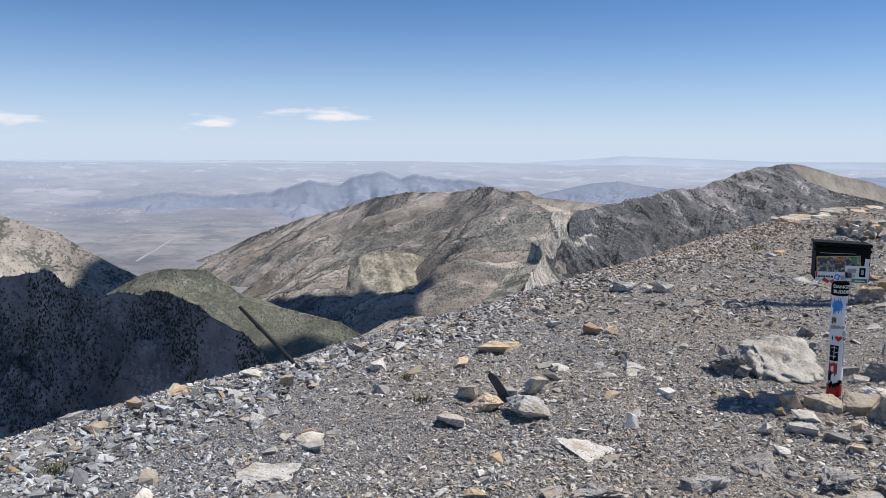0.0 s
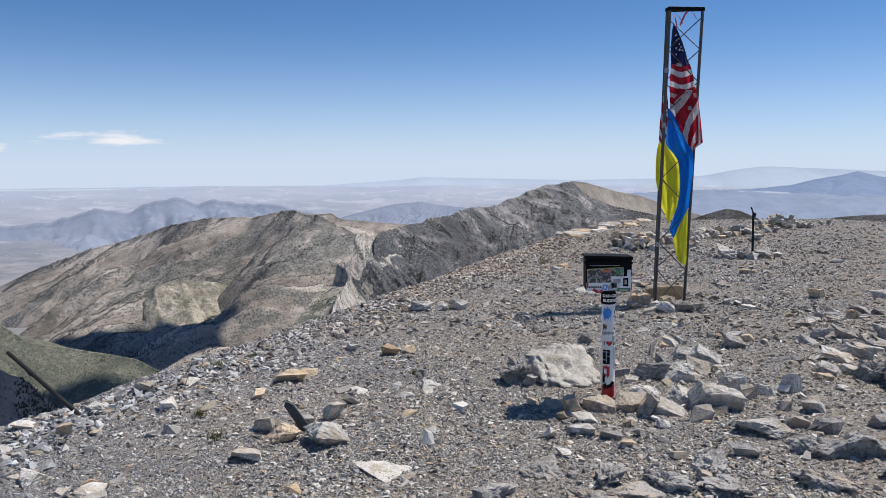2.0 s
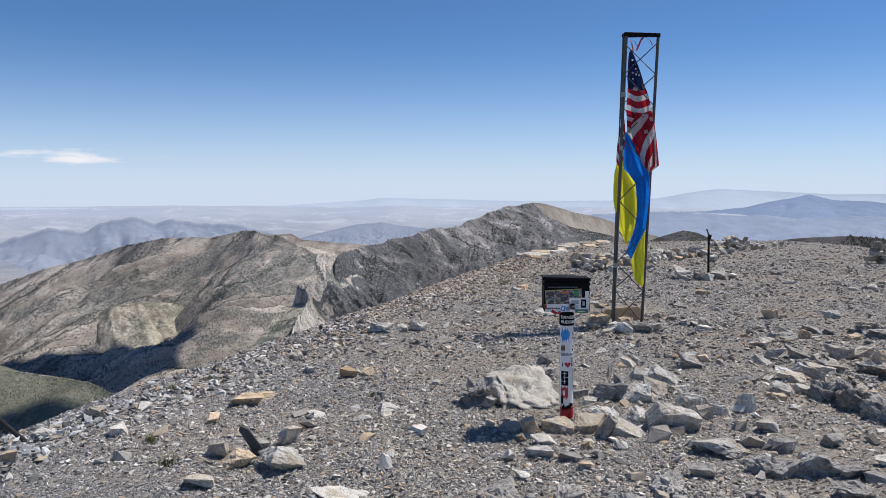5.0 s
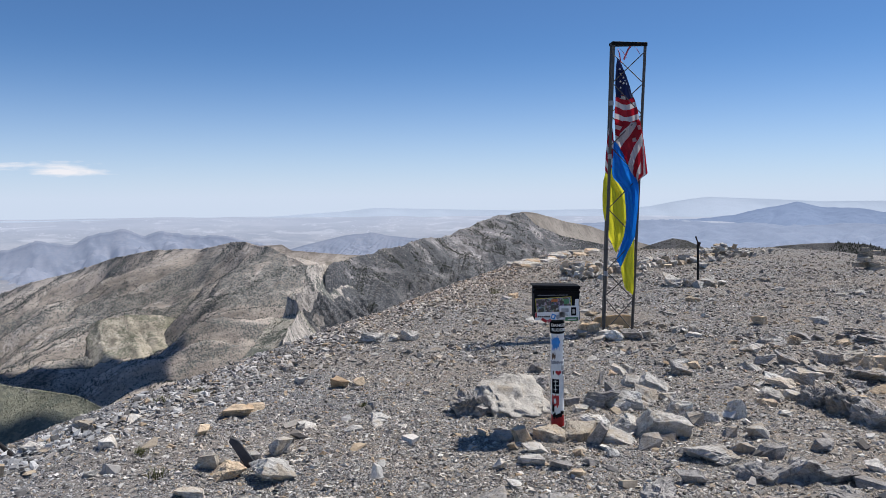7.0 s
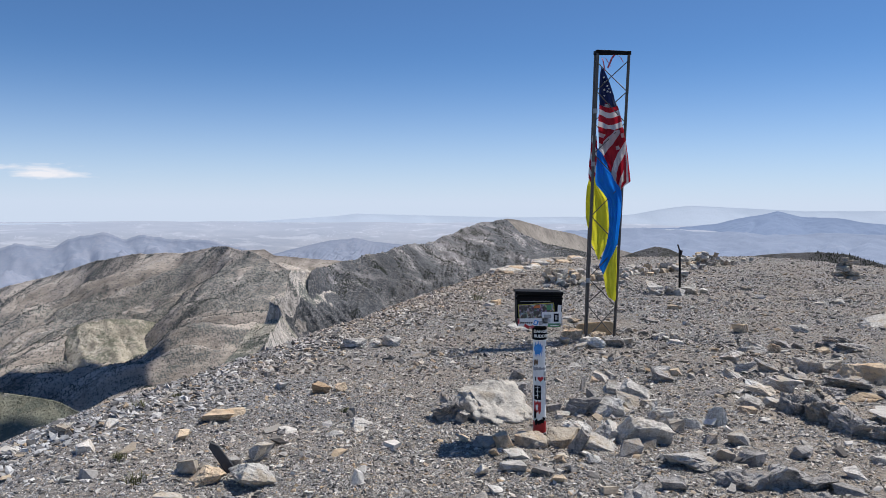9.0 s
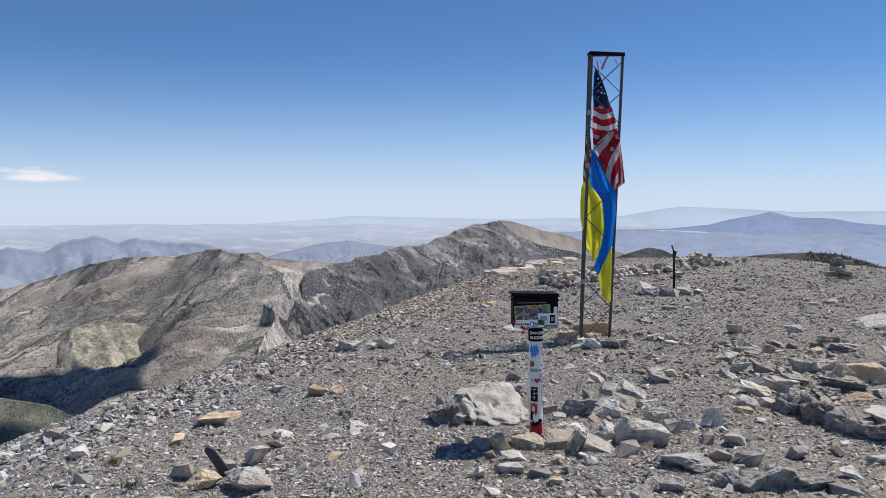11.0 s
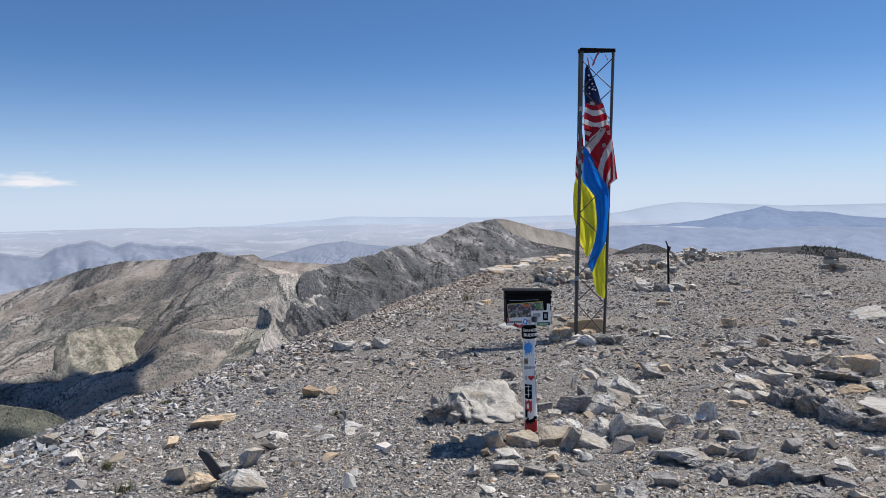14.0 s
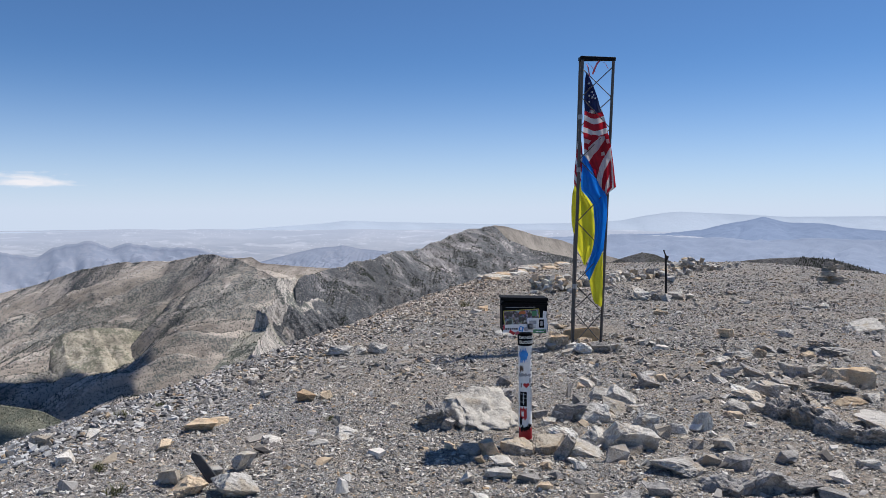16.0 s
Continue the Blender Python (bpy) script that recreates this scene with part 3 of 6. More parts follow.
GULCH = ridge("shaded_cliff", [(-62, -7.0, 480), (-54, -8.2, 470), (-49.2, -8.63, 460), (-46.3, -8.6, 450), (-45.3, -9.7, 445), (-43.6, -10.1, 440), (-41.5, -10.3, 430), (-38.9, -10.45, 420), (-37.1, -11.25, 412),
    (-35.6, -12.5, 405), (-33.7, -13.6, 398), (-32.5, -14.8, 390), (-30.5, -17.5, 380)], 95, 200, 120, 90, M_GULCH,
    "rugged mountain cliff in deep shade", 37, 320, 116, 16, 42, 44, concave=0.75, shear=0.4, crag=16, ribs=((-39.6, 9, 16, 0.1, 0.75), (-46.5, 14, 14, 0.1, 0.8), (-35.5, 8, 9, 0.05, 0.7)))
LEFTSLOPE = ridge("mountain_shoulder", [(-62, -2.0, 1100), (-55, -3.0, 1080), (-49, -4.7, 1050), (-47.1, -5.55, 1040), (-45.8, -5.9, 1030), (-44.2, -7.1, 1010), (-42.5, -8.2, 1000), (-40.5, -9.4, 990), (-37, -11.5, 980)],
    300, 200, 130, 90, M_CREAM, "tan mountain shoulder with cream bare patches", 41, 260, 100, 8, 20, 60, shear=0.3, crag=4)
GREENHILL = ridge("green_hill", [(-43, -10.2, 840), (-40.7, -8.95, 830), (-38.9, -8.66, 820), (-36.6, -8.85, 810), (-35.1, -9.8, 800), (-33.6, -11.1, 780), (-30.5, -11.9, 760), (-27.2, -12.8, 730), (-25.2, -14.0, 700), (-22, -16, 680)],
    220, 160, 90, 70, M_GREEN, "low rounded hills covered in green scrub", 43, 260, 90, 3, 9, 60, category="hill")
ridge("dark_knob", [(11.4, -3.9, 330), (12.3, -3.55, 330), (13.3, -3.2, 330), (14.1, -2.96, 330), (15, -3.1, 330), (16.2, -3.6, 330), (17, -4.0, 330)], 60, 50, 18, 18, M_DARK,
      "small dark cinder-coloured knob", 47, 120, 40, 0.6, 1.2, 12, category="hill")
HILL = ridge("wooded_hill", [(18.2, -4.2, 240), (19.4, -3.65, 240), (21, -3.4, 240), (22.9, -3.2, 240), (24.6, -3.1, 240), (26.3, -3.2, 235), (29, -4.0, 225), (34, -4.8, 215)], 60, 50, 16, 16, M_DARK,
      "low dark hill fringed with conifers", 53, 160, 40, 0.7, 1.2, 10, category="hill")
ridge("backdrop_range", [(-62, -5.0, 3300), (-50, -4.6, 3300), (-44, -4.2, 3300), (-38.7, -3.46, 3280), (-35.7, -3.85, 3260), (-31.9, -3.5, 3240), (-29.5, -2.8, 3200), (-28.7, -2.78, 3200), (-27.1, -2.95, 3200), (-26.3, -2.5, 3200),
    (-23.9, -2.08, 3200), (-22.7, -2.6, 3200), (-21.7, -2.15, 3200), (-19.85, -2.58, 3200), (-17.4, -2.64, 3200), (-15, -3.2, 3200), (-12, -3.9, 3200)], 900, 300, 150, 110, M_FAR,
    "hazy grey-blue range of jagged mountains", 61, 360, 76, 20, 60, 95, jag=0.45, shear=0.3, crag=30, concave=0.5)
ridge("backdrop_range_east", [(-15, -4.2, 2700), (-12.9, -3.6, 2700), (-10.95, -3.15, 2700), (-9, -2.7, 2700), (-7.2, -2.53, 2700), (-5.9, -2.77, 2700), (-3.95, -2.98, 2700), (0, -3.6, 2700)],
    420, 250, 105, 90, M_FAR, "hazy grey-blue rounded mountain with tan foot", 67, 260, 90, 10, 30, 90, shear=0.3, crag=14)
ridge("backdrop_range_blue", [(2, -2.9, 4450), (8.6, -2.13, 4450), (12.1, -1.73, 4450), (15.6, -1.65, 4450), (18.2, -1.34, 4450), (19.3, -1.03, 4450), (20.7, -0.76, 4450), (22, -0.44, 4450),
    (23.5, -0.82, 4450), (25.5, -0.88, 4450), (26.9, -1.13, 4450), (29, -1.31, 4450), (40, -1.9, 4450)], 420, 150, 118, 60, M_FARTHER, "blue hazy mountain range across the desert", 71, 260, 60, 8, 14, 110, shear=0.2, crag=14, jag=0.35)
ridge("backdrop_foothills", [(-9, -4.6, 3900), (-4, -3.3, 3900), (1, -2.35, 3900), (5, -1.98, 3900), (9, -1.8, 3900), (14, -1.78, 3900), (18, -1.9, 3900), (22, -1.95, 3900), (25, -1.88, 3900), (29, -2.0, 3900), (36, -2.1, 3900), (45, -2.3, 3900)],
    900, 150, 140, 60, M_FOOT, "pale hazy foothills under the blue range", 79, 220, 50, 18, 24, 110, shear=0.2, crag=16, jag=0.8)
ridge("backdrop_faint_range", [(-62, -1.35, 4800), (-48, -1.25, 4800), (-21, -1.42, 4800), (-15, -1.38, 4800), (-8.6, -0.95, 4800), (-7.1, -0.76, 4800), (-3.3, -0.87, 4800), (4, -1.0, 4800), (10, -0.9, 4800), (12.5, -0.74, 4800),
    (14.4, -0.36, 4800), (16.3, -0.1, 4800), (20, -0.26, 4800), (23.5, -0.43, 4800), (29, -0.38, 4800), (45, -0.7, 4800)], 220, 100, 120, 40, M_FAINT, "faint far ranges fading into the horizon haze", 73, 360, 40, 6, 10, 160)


# rock outcrops standing out of the slopes
def crag_mesh(seed):
    rng = np.random.default_rng(seed)
    bm = bmesh.new()
    for p in rng.normal(size=(16, 3)):
        p /= np.linalg.norm(p) ** 0.7
        bm.verts.new(p * 0.5)
    bmesh.ops.convex_hull(bm, input=list(bm.verts))
    bmesh.ops.delete(bm, geom=[v for v in bm.verts if not v.link_faces], context="VERTS")
    bmesh.ops.triangulate(bm, faces=list(bm.faces))
    bmesh.ops.subdivide_edges(bm, edges=list(bm.edges), cuts=2, use_grid_fill=True)
    for v in bm.verts:
        q = v.co * 3 + Vector((seed, 0, 0))
        v.co += v.co.normalized() * 0.16 * noise.fractal(Vector((q.x * 1.6, q.y * 1.6, q.z * 0.5)), 0.7, 2.0, 4)
    me = bpy.data.meshes.new("crag")
    bm.to_mesh(me)
    bm.free()
    me.materials.append(M_CRAG)
    return me


M_CRAG = mountain_material("crag_rock", (0.33, 0.305, 0.285), (0.45, 0.42, 0.39), (0.12, 0.125, 0.118), 0.35, 14, dot=1.5)
CRAGS = [crag_mesh(s) for s in range(6)]


def crags(name, grid, count, low, high, seed, top=0.0, bottom=1.0, left=0.0, right=1.0, tall=1.2):
    rng = np.random.default_rng(seed)
    nu, nv = grid.shape[:2]
    k = 0
    while k < count:
        i, j = int(rng.uniform(left, right) * (nu - 1)), int(rng.uniform(top, bottom) * (nv - 1))
        x, y, z = grid[i, j]
        if vnoise(np.array(x / 45), np.array(y / 45), seed) < 0.45 + 0.25 * rng.random():
            k += 0.2
            continue
        s = low + (high - low) * rng.random() ** 2
        ob = new("crag", CRAGS[int(rng.integers(6))])
        ob.parent = MOUNTAINS[name]
        ob.location, ob.scale = (x, y, z - 0.22 * s), (s * rng.uniform(0.7, 1.3), s * rng.uniform(0.7, 1.3), s * tall * rng.uniform(0.6, 1.3))
        ob.rotation_euler = (0, 0, rng.uniform(0, 6.28))
        k += 1


crags("mountain_ridge", RIDGE, 170, 3, 9, 201, 0.0, 0.75, 0.1, 0.95, 0.7)
crags("mountain_peak", PEAK, 220, 1.2, 5, 202, 0.0, 0.5, tall=0.9)
crags("cliff_spur", SPUR, 80, 2.5, 7, 203, 0.0, 0.3, 0.0, 0.95, 0.9)
crags("cliff_spur", SPUR, 60, 1.5, 4, 208, 0.3, 0.9, 0.02, 0.95, 0.9)
crags("mountain_shoulder", LEFTSLOPE, 40, 5, 14, 205, 0.0, 0.7, tall=0.6)


def road(name, points, width, label):
    """A pale dirt road laid on the plain; points: bearing and distance."""
    p = np.array(points, float)
    a, d = np.radians(p[:, 0]), p[:, 1]
    q = np.stack([d * np.sin(a), d * np.cos(a)], -1)
    t = np.linspace(0, len(q) - 1, 60)
    x, y = np.interp(t, range(len(q)), q[:, 0]), np.interp(t, range(len(q)), q[:, 1])
    dx, dy = np.gradient(x), np.gradient(y)
    n = np.hypot(dx, dy)
    g = [np.stack([x + s * width * -dy / n, y + s * width * dx / n], -1) for s in (-0.5, 0.5)]
    v = np.stack([np.concatenate([e, (ground_z(e[:, 0], e[:, 1]) + 0.4)[:, None]], -1) for e in g], 1)
    quads = grid_quads(60, 2)
    ob = new(name, mesh_from(name, v.reshape(-1, 3), quads, M_ROAD, True))
    tagged(ob, label, "road", kind="structure")


M_ROAD = plain("pale_road", (0.42, 0.4, 0.38), 0.9, scale=0.05)
road("road", [(-41.0, 1880), (-39.6, 2080), (-38.4, 2330)], 6, "pale dirt road across the desert floor")
road("road", [(-42.5, 2300), (-38.9, 2330), (-36.6, 2240), (-34.5, 2260)], 7, "pale dirt road across the desert floor")
road("road", [(-40.5, 2560), (-36.5, 2420), (-34.0, 2460)], 7, "pale dirt road across the desert floor")

# ---- rocks ----
def hull_points(rng, n, flat):
    """Corners of a broken block: a skewed box with some corners knocked off."""
    c = np.array([(x, y, z) for x in (-1, 1) for y in (-1, 1) for z in (-1, 1)], float)
    c = c * np.array([0.5, 0.4, 0.42]) * rng.uniform(0.5, 1.12, (8, 1)) + rng.normal(0, 0.11, (8, 3))
    c[:, 0] += c[:, 2] * rng.normal(0, 0.35)
    c[:, 1] += c[:, 2] * rng.normal(0, 0.35)
    if n <= 8:
        c = c[rng.permutation(8)[:n]]
    else:
        p = rng.normal(size=(n - 8, 3))
        p /= np.linalg.norm(p, axis=1, keepdims=True)
        c = np.concatenate([c, p * np.array([0.56, 0.46, 0.44])])
    return c * np.array([1, 1, flat])


def slab_points(rng, wild):
    """Corners of a split slab: flat above and below, with broken ends."""
    out = []
    tip, lean = wild * rng.uniform(-0.3, 0.3), wild * rng.uniform(-0.3, 0.3)
    for x, y in ((-1, -1), (1, -1), (1, 1), (-1, 1), (0.1, -1.15), (1.12, 0.1), (-1.1, 0.2)):
        x, y = 0.5 * x + rng.normal(0, 0.13), 0.42 * y + rng.normal(0, 0.11)
        out += [(x + rng.normal(0, 0.03), y, -0.4), (x * rng.uniform(0.9 - 0.4 * wild, 0.98) + 0.04, y * rng.uniform(0.9 - 0.4 * wild, 0.98), 0.4 + tip * x + lean * y + rng.normal(0, 0.05))]
    return np.array(out)


def rock_mesh(name, seed, material, n=15, cuts=1, rough=0.03, bevel=0.018, flat=False, wild=1.0):
    """A broken limestone block of unit width and height, its foot at z = 0."""
    rng = np.random.default_rng(seed)
    bm = bmesh.new()
    for p in (slab_points(rng, wild) if flat else hull_points(rng, n, 1.0)):
        bm.verts.new(p)
    bmesh.ops.convex_hull(bm, input=list(bm.verts))
    loose = [v for v in bm.verts if not v.link_faces]
    bmesh.ops.delete(bm, geom=loose, context="VERTS")
    bmesh.ops.dissolve_limit(bm, angle_limit=radians(14), verts=list(bm.verts), edges=list(bm.edges))
    bmesh.ops.bevel(bm, geom=list(bm.edges), offset=bevel, segments=1, affect="EDGES", profile=0.6)
    bmesh.ops.triangulate(bm, faces=list(bm.faces))
    for k in range(cuts):
        long = [e for e in bm.edges if e.calc_length() > 0.3 / (k + 1.6)]
        bmesh.ops.subdivide_edges(bm, edges=long, cuts=1)
        bmesh.ops.triangulate(bm, faces=list(bm.faces))
    shift = Vector((seed * 1.7, seed * 0.3, 0))
    for v in bm.verts:
        q = v.co * 2.6 + shift
        step = math.floor(4 * noise.noise(Vector((q.x * 0.8, q.y * 0.8, q.z * 1.9)))) / 4
        split = max(0.0, 1 - abs(noise.noise(q * 0.9 + Vector((9, 0, 0)))) / 0.07)
        v.co += v.co.normalized() * rough * (1.6 * noise.fractal(q * 1.7, 0.7, 2.0, 4) + 1.3 * step - 1.5 * split)
    lo = [min(v.co[k] for v in bm.verts) for k in range(3)]
    hi = [max(v.co[k] for v in bm.verts) for k in range(3)]
    for v in bm.verts:
        v.co = [(v.co[k] - (lo[k] + hi[k]) / 2) / (hi[k] - lo[k]) for k in range(3)]
        v.co.y *= 0.85
        v.co.z += 0.5
    me = bpy.data.meshes.new(name)
    bm.to_mesh(me)
    bm.free()
    me.materials.append(material)
    return me


ROCKS = {}
for tag, m in (("grey", GREY), ("dark", DARK), ("tan", TAN), ("pale", PALE), ("worn", WORN)):
    ragged = 0.055 if tag == "dark" else 0.042
    ROCKS[tag] = [rock_mesh("rock_" + tag, 100 * len(tag) + 7 * k + ord(tag[0]), m, 11 + 2 * (k % 3), 3, ragged) for k in range(7)]
    ROCKS["small " + tag] = [rock_mesh("stone_" + tag, 100 * len(tag) + 7 * k + ord(tag[0]), m, 10 + 2 * (k % 3), 1, ragged, 0.012) for k in range(7)]
WORDS = {"grey": "angular grey limestone rock lying on the gravel", "dark": "dark grey limestone rock bedded in the ground",
         "tan": "tan and orange weathered limestone rock on the gravel", "pale": "pale sunlit limestone rock with broken faces", "worn": "worn buff-grey limestone rock on the gravel"}
ROCKS["bed"] = [rock_mesh("bedrock", 900 + k, DARK, 18, 4, 0.085) for k in range(7)]
SLABS = {tag: [rock_mesh("slab_" + tag, 500 + 31 * k + ord(tag[0]), m, 8, 3, 0.03, 0.02, True) for k in range(6)] for tag, m in (("grey", GREY), ("tan", TAN), ("pale", PALE), ("worn", WORN))}
FLAGS = [rock_mesh("flat_stone", 640 + k, SLAB, 8, 3, 0.025, 0.02, True, 0.15) for k in range(2)]
SHAPE_RNG = np.random.default_rng(5)


def rock(x, y, w, h, tag="grey", turn=None, tilt=None, sink=0.16, shape=None, name="rock", group="", lift=0.0, parent=None, label=""):
    rng = SHAPE_RNG
    k = int(rng.integers(7)) if shape is None else shape
    ob = new(name, ROCKS["bed" if tag == "dark" and w > 0.26 and not parent else tag if w > 0.16 and not parent else "small " + tag][k])
    ob.scale = (w, w * float(rng.uniform(0.75, 1.05)), h)
    tx, ty = rng.uniform(-9, 9, 2) if tilt is None else tilt
    ob.rotation_euler = (radians(tx), radians(ty), radians(float(rng.uniform(0, 360)) if turn is None else turn))
    z = float(ground_z(x, y)) - sink * h + lift
    ob.location = (x, y, z)
    if parent:
        ob.parent = parent
        ob.location = Vector((x, y, z)) - parent.location
        return tagged(ob, label)
    return tagged(ob, label or WORDS[tag], "rock", group)


def rocks(rows, tags, group="", split=0, rise=1.0, lean=9, grow=1.0, **kw):
    """rows of x, y, width, height; tags: one letter each for grey, dark, tan, pale."""
    names = {"g": "grey", "d": "dark", "t": "tan", "p": "pale"}
    for (x, y, w, h), c in zip(rows, tags):
        h, w = h * rise, w * grow
        rock(x, y + 0.3 * w, w, h, names[c], group=group, tilt=SHAPE_RNG.uniform(-lean, lean, 2), **kw)
        for _ in range(split):
            rock(x + float(SHAPE_RNG.normal()) * w * 0.6, y + 0.3 * w + float(SHAPE_RNG.normal()) * w * 0.5, w * float(SHAPE_RNG.uniform(0.25, 0.5)), h * float(SHAPE_RNG.uniform(0.35, 0.7)), names[c], group=group, **kw)


CHIPS = []


def slabs(rows, tags, group, chips=0, lean=8, sink=0.2, plates=True, grow=1.0):
    """rows of x, y, width, height, turn: broken blocks, their tops leaning to the sunny side, with chips strewn about their feet."""
    names = {"g": "grey", "d": "dark", "t": "tan", "p": "pale", "w": "worn"}
    for k, ((x, y, w, h, turn), c) in enumerate(zip(rows, tags)):
        w, h = w * grow, h * grow
        tilt = (1.3 * lean + float(SHAPE_RNG.normal()) * 11, lean + float(SHAPE_RNG.normal()) * 10)
        ob = rock(x, y, w, h, names[c], turn + float(SHAPE_RNG.normal()) * 18, tilt, sink, group=group)
        ob.scale = (w * 1.25, w * float(SHAPE_RNG.uniform(0.7, 1.1)), h * 1.2)
        if plates and w > 0.1 and c != "d" and k % 3:
            ob.data = SLABS[names[c]][int(SHAPE_RNG.integers(6))]
        for _ in range(3 * chips):
            CHIPS.append((x + float(SHAPE_RNG.normal()) * w * 0.7, y - 0.1 * w + float(SHAPE_RNG.normal()) * w * 0.6, w * float(SHAPE_RNG.uniform(0.1, 0.36))))


# the pale boulder
def boulder():
    bm = bmesh.new()
    bmesh.ops.create_icosphere(bm, subdivisions=5, radius=1)
    for v in bm.verts:
        d = v.co.normalized()
        p = Vector(d)
        for n, k in (((-0.8, -0.35, 0.25), 0.72), ((0.18, -0.6, 0.8), 0.38), ((0.9, -0.2, 0.3), 0.85), ((-0.25, 0.2, 1), 0.66), ((-0.35, -0.95, 0.1), 0.8), ((0.5, -0.85, 0.2), 0.84)):
            n = Vector(n).normalized()
            over = p.dot(n) - k
            if over > 0:
                p -= n * over * 0.93
        p *= 1 + 0.2 * noise.fractal(d * 2.3 + Vector((4, 1, 2)), 0.75, 2.0, 7) - 0.1 * abs(noise.noise(d * 4.0)) + 0.05 * math.floor(3 * noise.noise(d * 3.7))
        v.co = (p.x * 0.29, p.y * 0.33, p.z * 0.23)
    for f in bm.faces:
        f.smooth = True
    ob = part("boulder", bm, CREAM)
    ob.location, ob.rotation_euler = (0.24, 5.58, 0.04), (0, 0, radians(8))
    tagged(ob, "large pale limestone boulder with a dark broken side", "boulder")


boulder()
# The first two stand in for the boulder's dark side, away from the sun.
rock(-0.02, 5.44, 0.3, 0.22, "dark", 20, (6, -10), 0.25, group="rocks by the boulder")
rock(0.02, 5.33, 0.14, 0.1, "dark", 70, (0, 4), 0.2, group="rocks by the boulder")
rock(0.47, 6.2, 0.22, 0.13, "dark", 10, (0, 4), 0.2, group="rocks by the boulder")
rock(0.1, 5.9, 0.16, 0.08, "grey", 10, (0, 4), 0.2, group="rocks by the boulder")
# Second row, a dark rock, stands in for the tan rock's shadow side.
slabs([(0.28, 4.79, 0.13, 0.108, 20), (0.17, 4.82, 0.157, 0.076, -30), (0.22, 4.61, 0.063, 0.062, 0), (0.35, 4.57, 0.15, 0.061, 10), (0.13, 4.32, 0.09, 0.078, 15), (0.32, 4.39, 0.182, 0.058, 0), (0.6, 4.51, 0.067, 0.053, 10), (0.46, 4.54, 0.059, 0.045, 0), (0.54, 4.16, 0.09, 0.051, 0), (0.76, 4.63, 0.069, 0.033, 0), (0.79, 4.5, 0.085, 0.058, 0), (0.47, 4.29, 0.136, 0.051, 0), (0.64, 4.34, 0.137, 0.045, 0), (0.03, 4.9, 0.084, 0.042, 0), (-0.02, 4.65, 0.053, 0.031, 0)],
      "tdtwggtttppddtg", "rocks round the register post", 1, 6, plates=False, grow=0.82)
for x, y, w, d, h, turn, shape in ((0.455, 4.84, 0.2, 0.27, 0.12, 12, 1), (0.65, 4.88, 0.22, 0.28, 0.125, -8, 4)):
    ob = rock(x, y, w, h, "worn", turn, (6, 0), 0.38, name="flat_stone", label="flat tan-grey stone slab at the foot of the post", group="slabs at the post")
    ob.data, ob.scale = FLAGS[shape % 2], (w, d, h)
slabs([(0.99, 6.23, 0.039, 0.116, 20), (0.91, 5.59, 0.235, 0.125, -35), (1.05, 5.65, 0.26, 0.129, -40), (0.84, 5.6, 0.126, 0.097, -30), (1.23, 6.15, 0.146, 0.078, -20), (1.36, 6.05, 0.194, 0.094, -35), (1.24, 5.71, 0.168, 0.084, -25), (1.16, 4.98, 0.253, 0.196, -12), (0.97, 5, 0.163, 0.107, 15), (0.81, 5.08, 0.18, 0.135, -45), (0.71, 4.72, 0.124, 0.147, 70), (0.86, 4.78, 0.21, 0.067, 10), (1.2, 6.59, 0.156, 0.056, -40), (1.29, 6.62, 0.111, 0.055, -40), (1.12, 5.53, 0.14, 0.085, -20), (1.04, 6, 0.101, 0.084, -40)],
      "ddpgggpggpdgppwd", "pile of broken slabs", 2, 14)
slabs([(1.36, 5.29, 0.164, 0.136, -20), (1.01, 4.62, 0.125, 0.091, 10), (0.74, 5.54, 0.109, 0.052, 0), (0.7, 5.69, 0.096, 0.056, 20), (1.41, 5.72, 0.129, 0.059, 0), (1.29, 5.06, 0.129, 0.064, 0), (0.67, 5.99, 0.101, 0.05, 0), (1.65, 6.51, 0.2, 0.111, 10), (1.8, 6.88, 0.115, 0.076, 0), (0.5, 6.71, 0.103, 0.095, 0), (1.06, 4.87, 0.083, 0.048, 0), (1.16, 4.81, 0.123, 0.048, 0)],
      "pdgdgwgdgddd", "pile of broken slabs", 2, 8)
slabs([(1.34, 4.45, 0.249, 0.092, -8), (1.7, 4.54, 0.145, 0.087, 0), (1.53, 4.21, 0.243, 0.105, -10), (1.74, 4.14, 0.199, 0.129, 20), (2.06, 4.65, 0.128, 0.079, 0), (1.9, 4.11, 0.18, 0.077, 0), (1.77, 4.87, 0.133, 0.096, 15), (1.74, 5.29, 0.129, 0.152, 10), (1.57, 5.23, 0.157, 0.085, -25), (1.44, 5.13, 0.118, 0.098, 0), (1.55, 4.58, 0.119, 0.073, 0), (1.13, 4.1, 0.132, 0.085, 0), (2.19, 4.3, 0.113, 0.056, 0), (2.5, 4.56, 0.119, 0.059, 0), (1.58, 4.88, 0.084, 0.07, 0)],
      "gdddddgppwddgwd", "bedrock outcrop", 3, 4, 0.3)
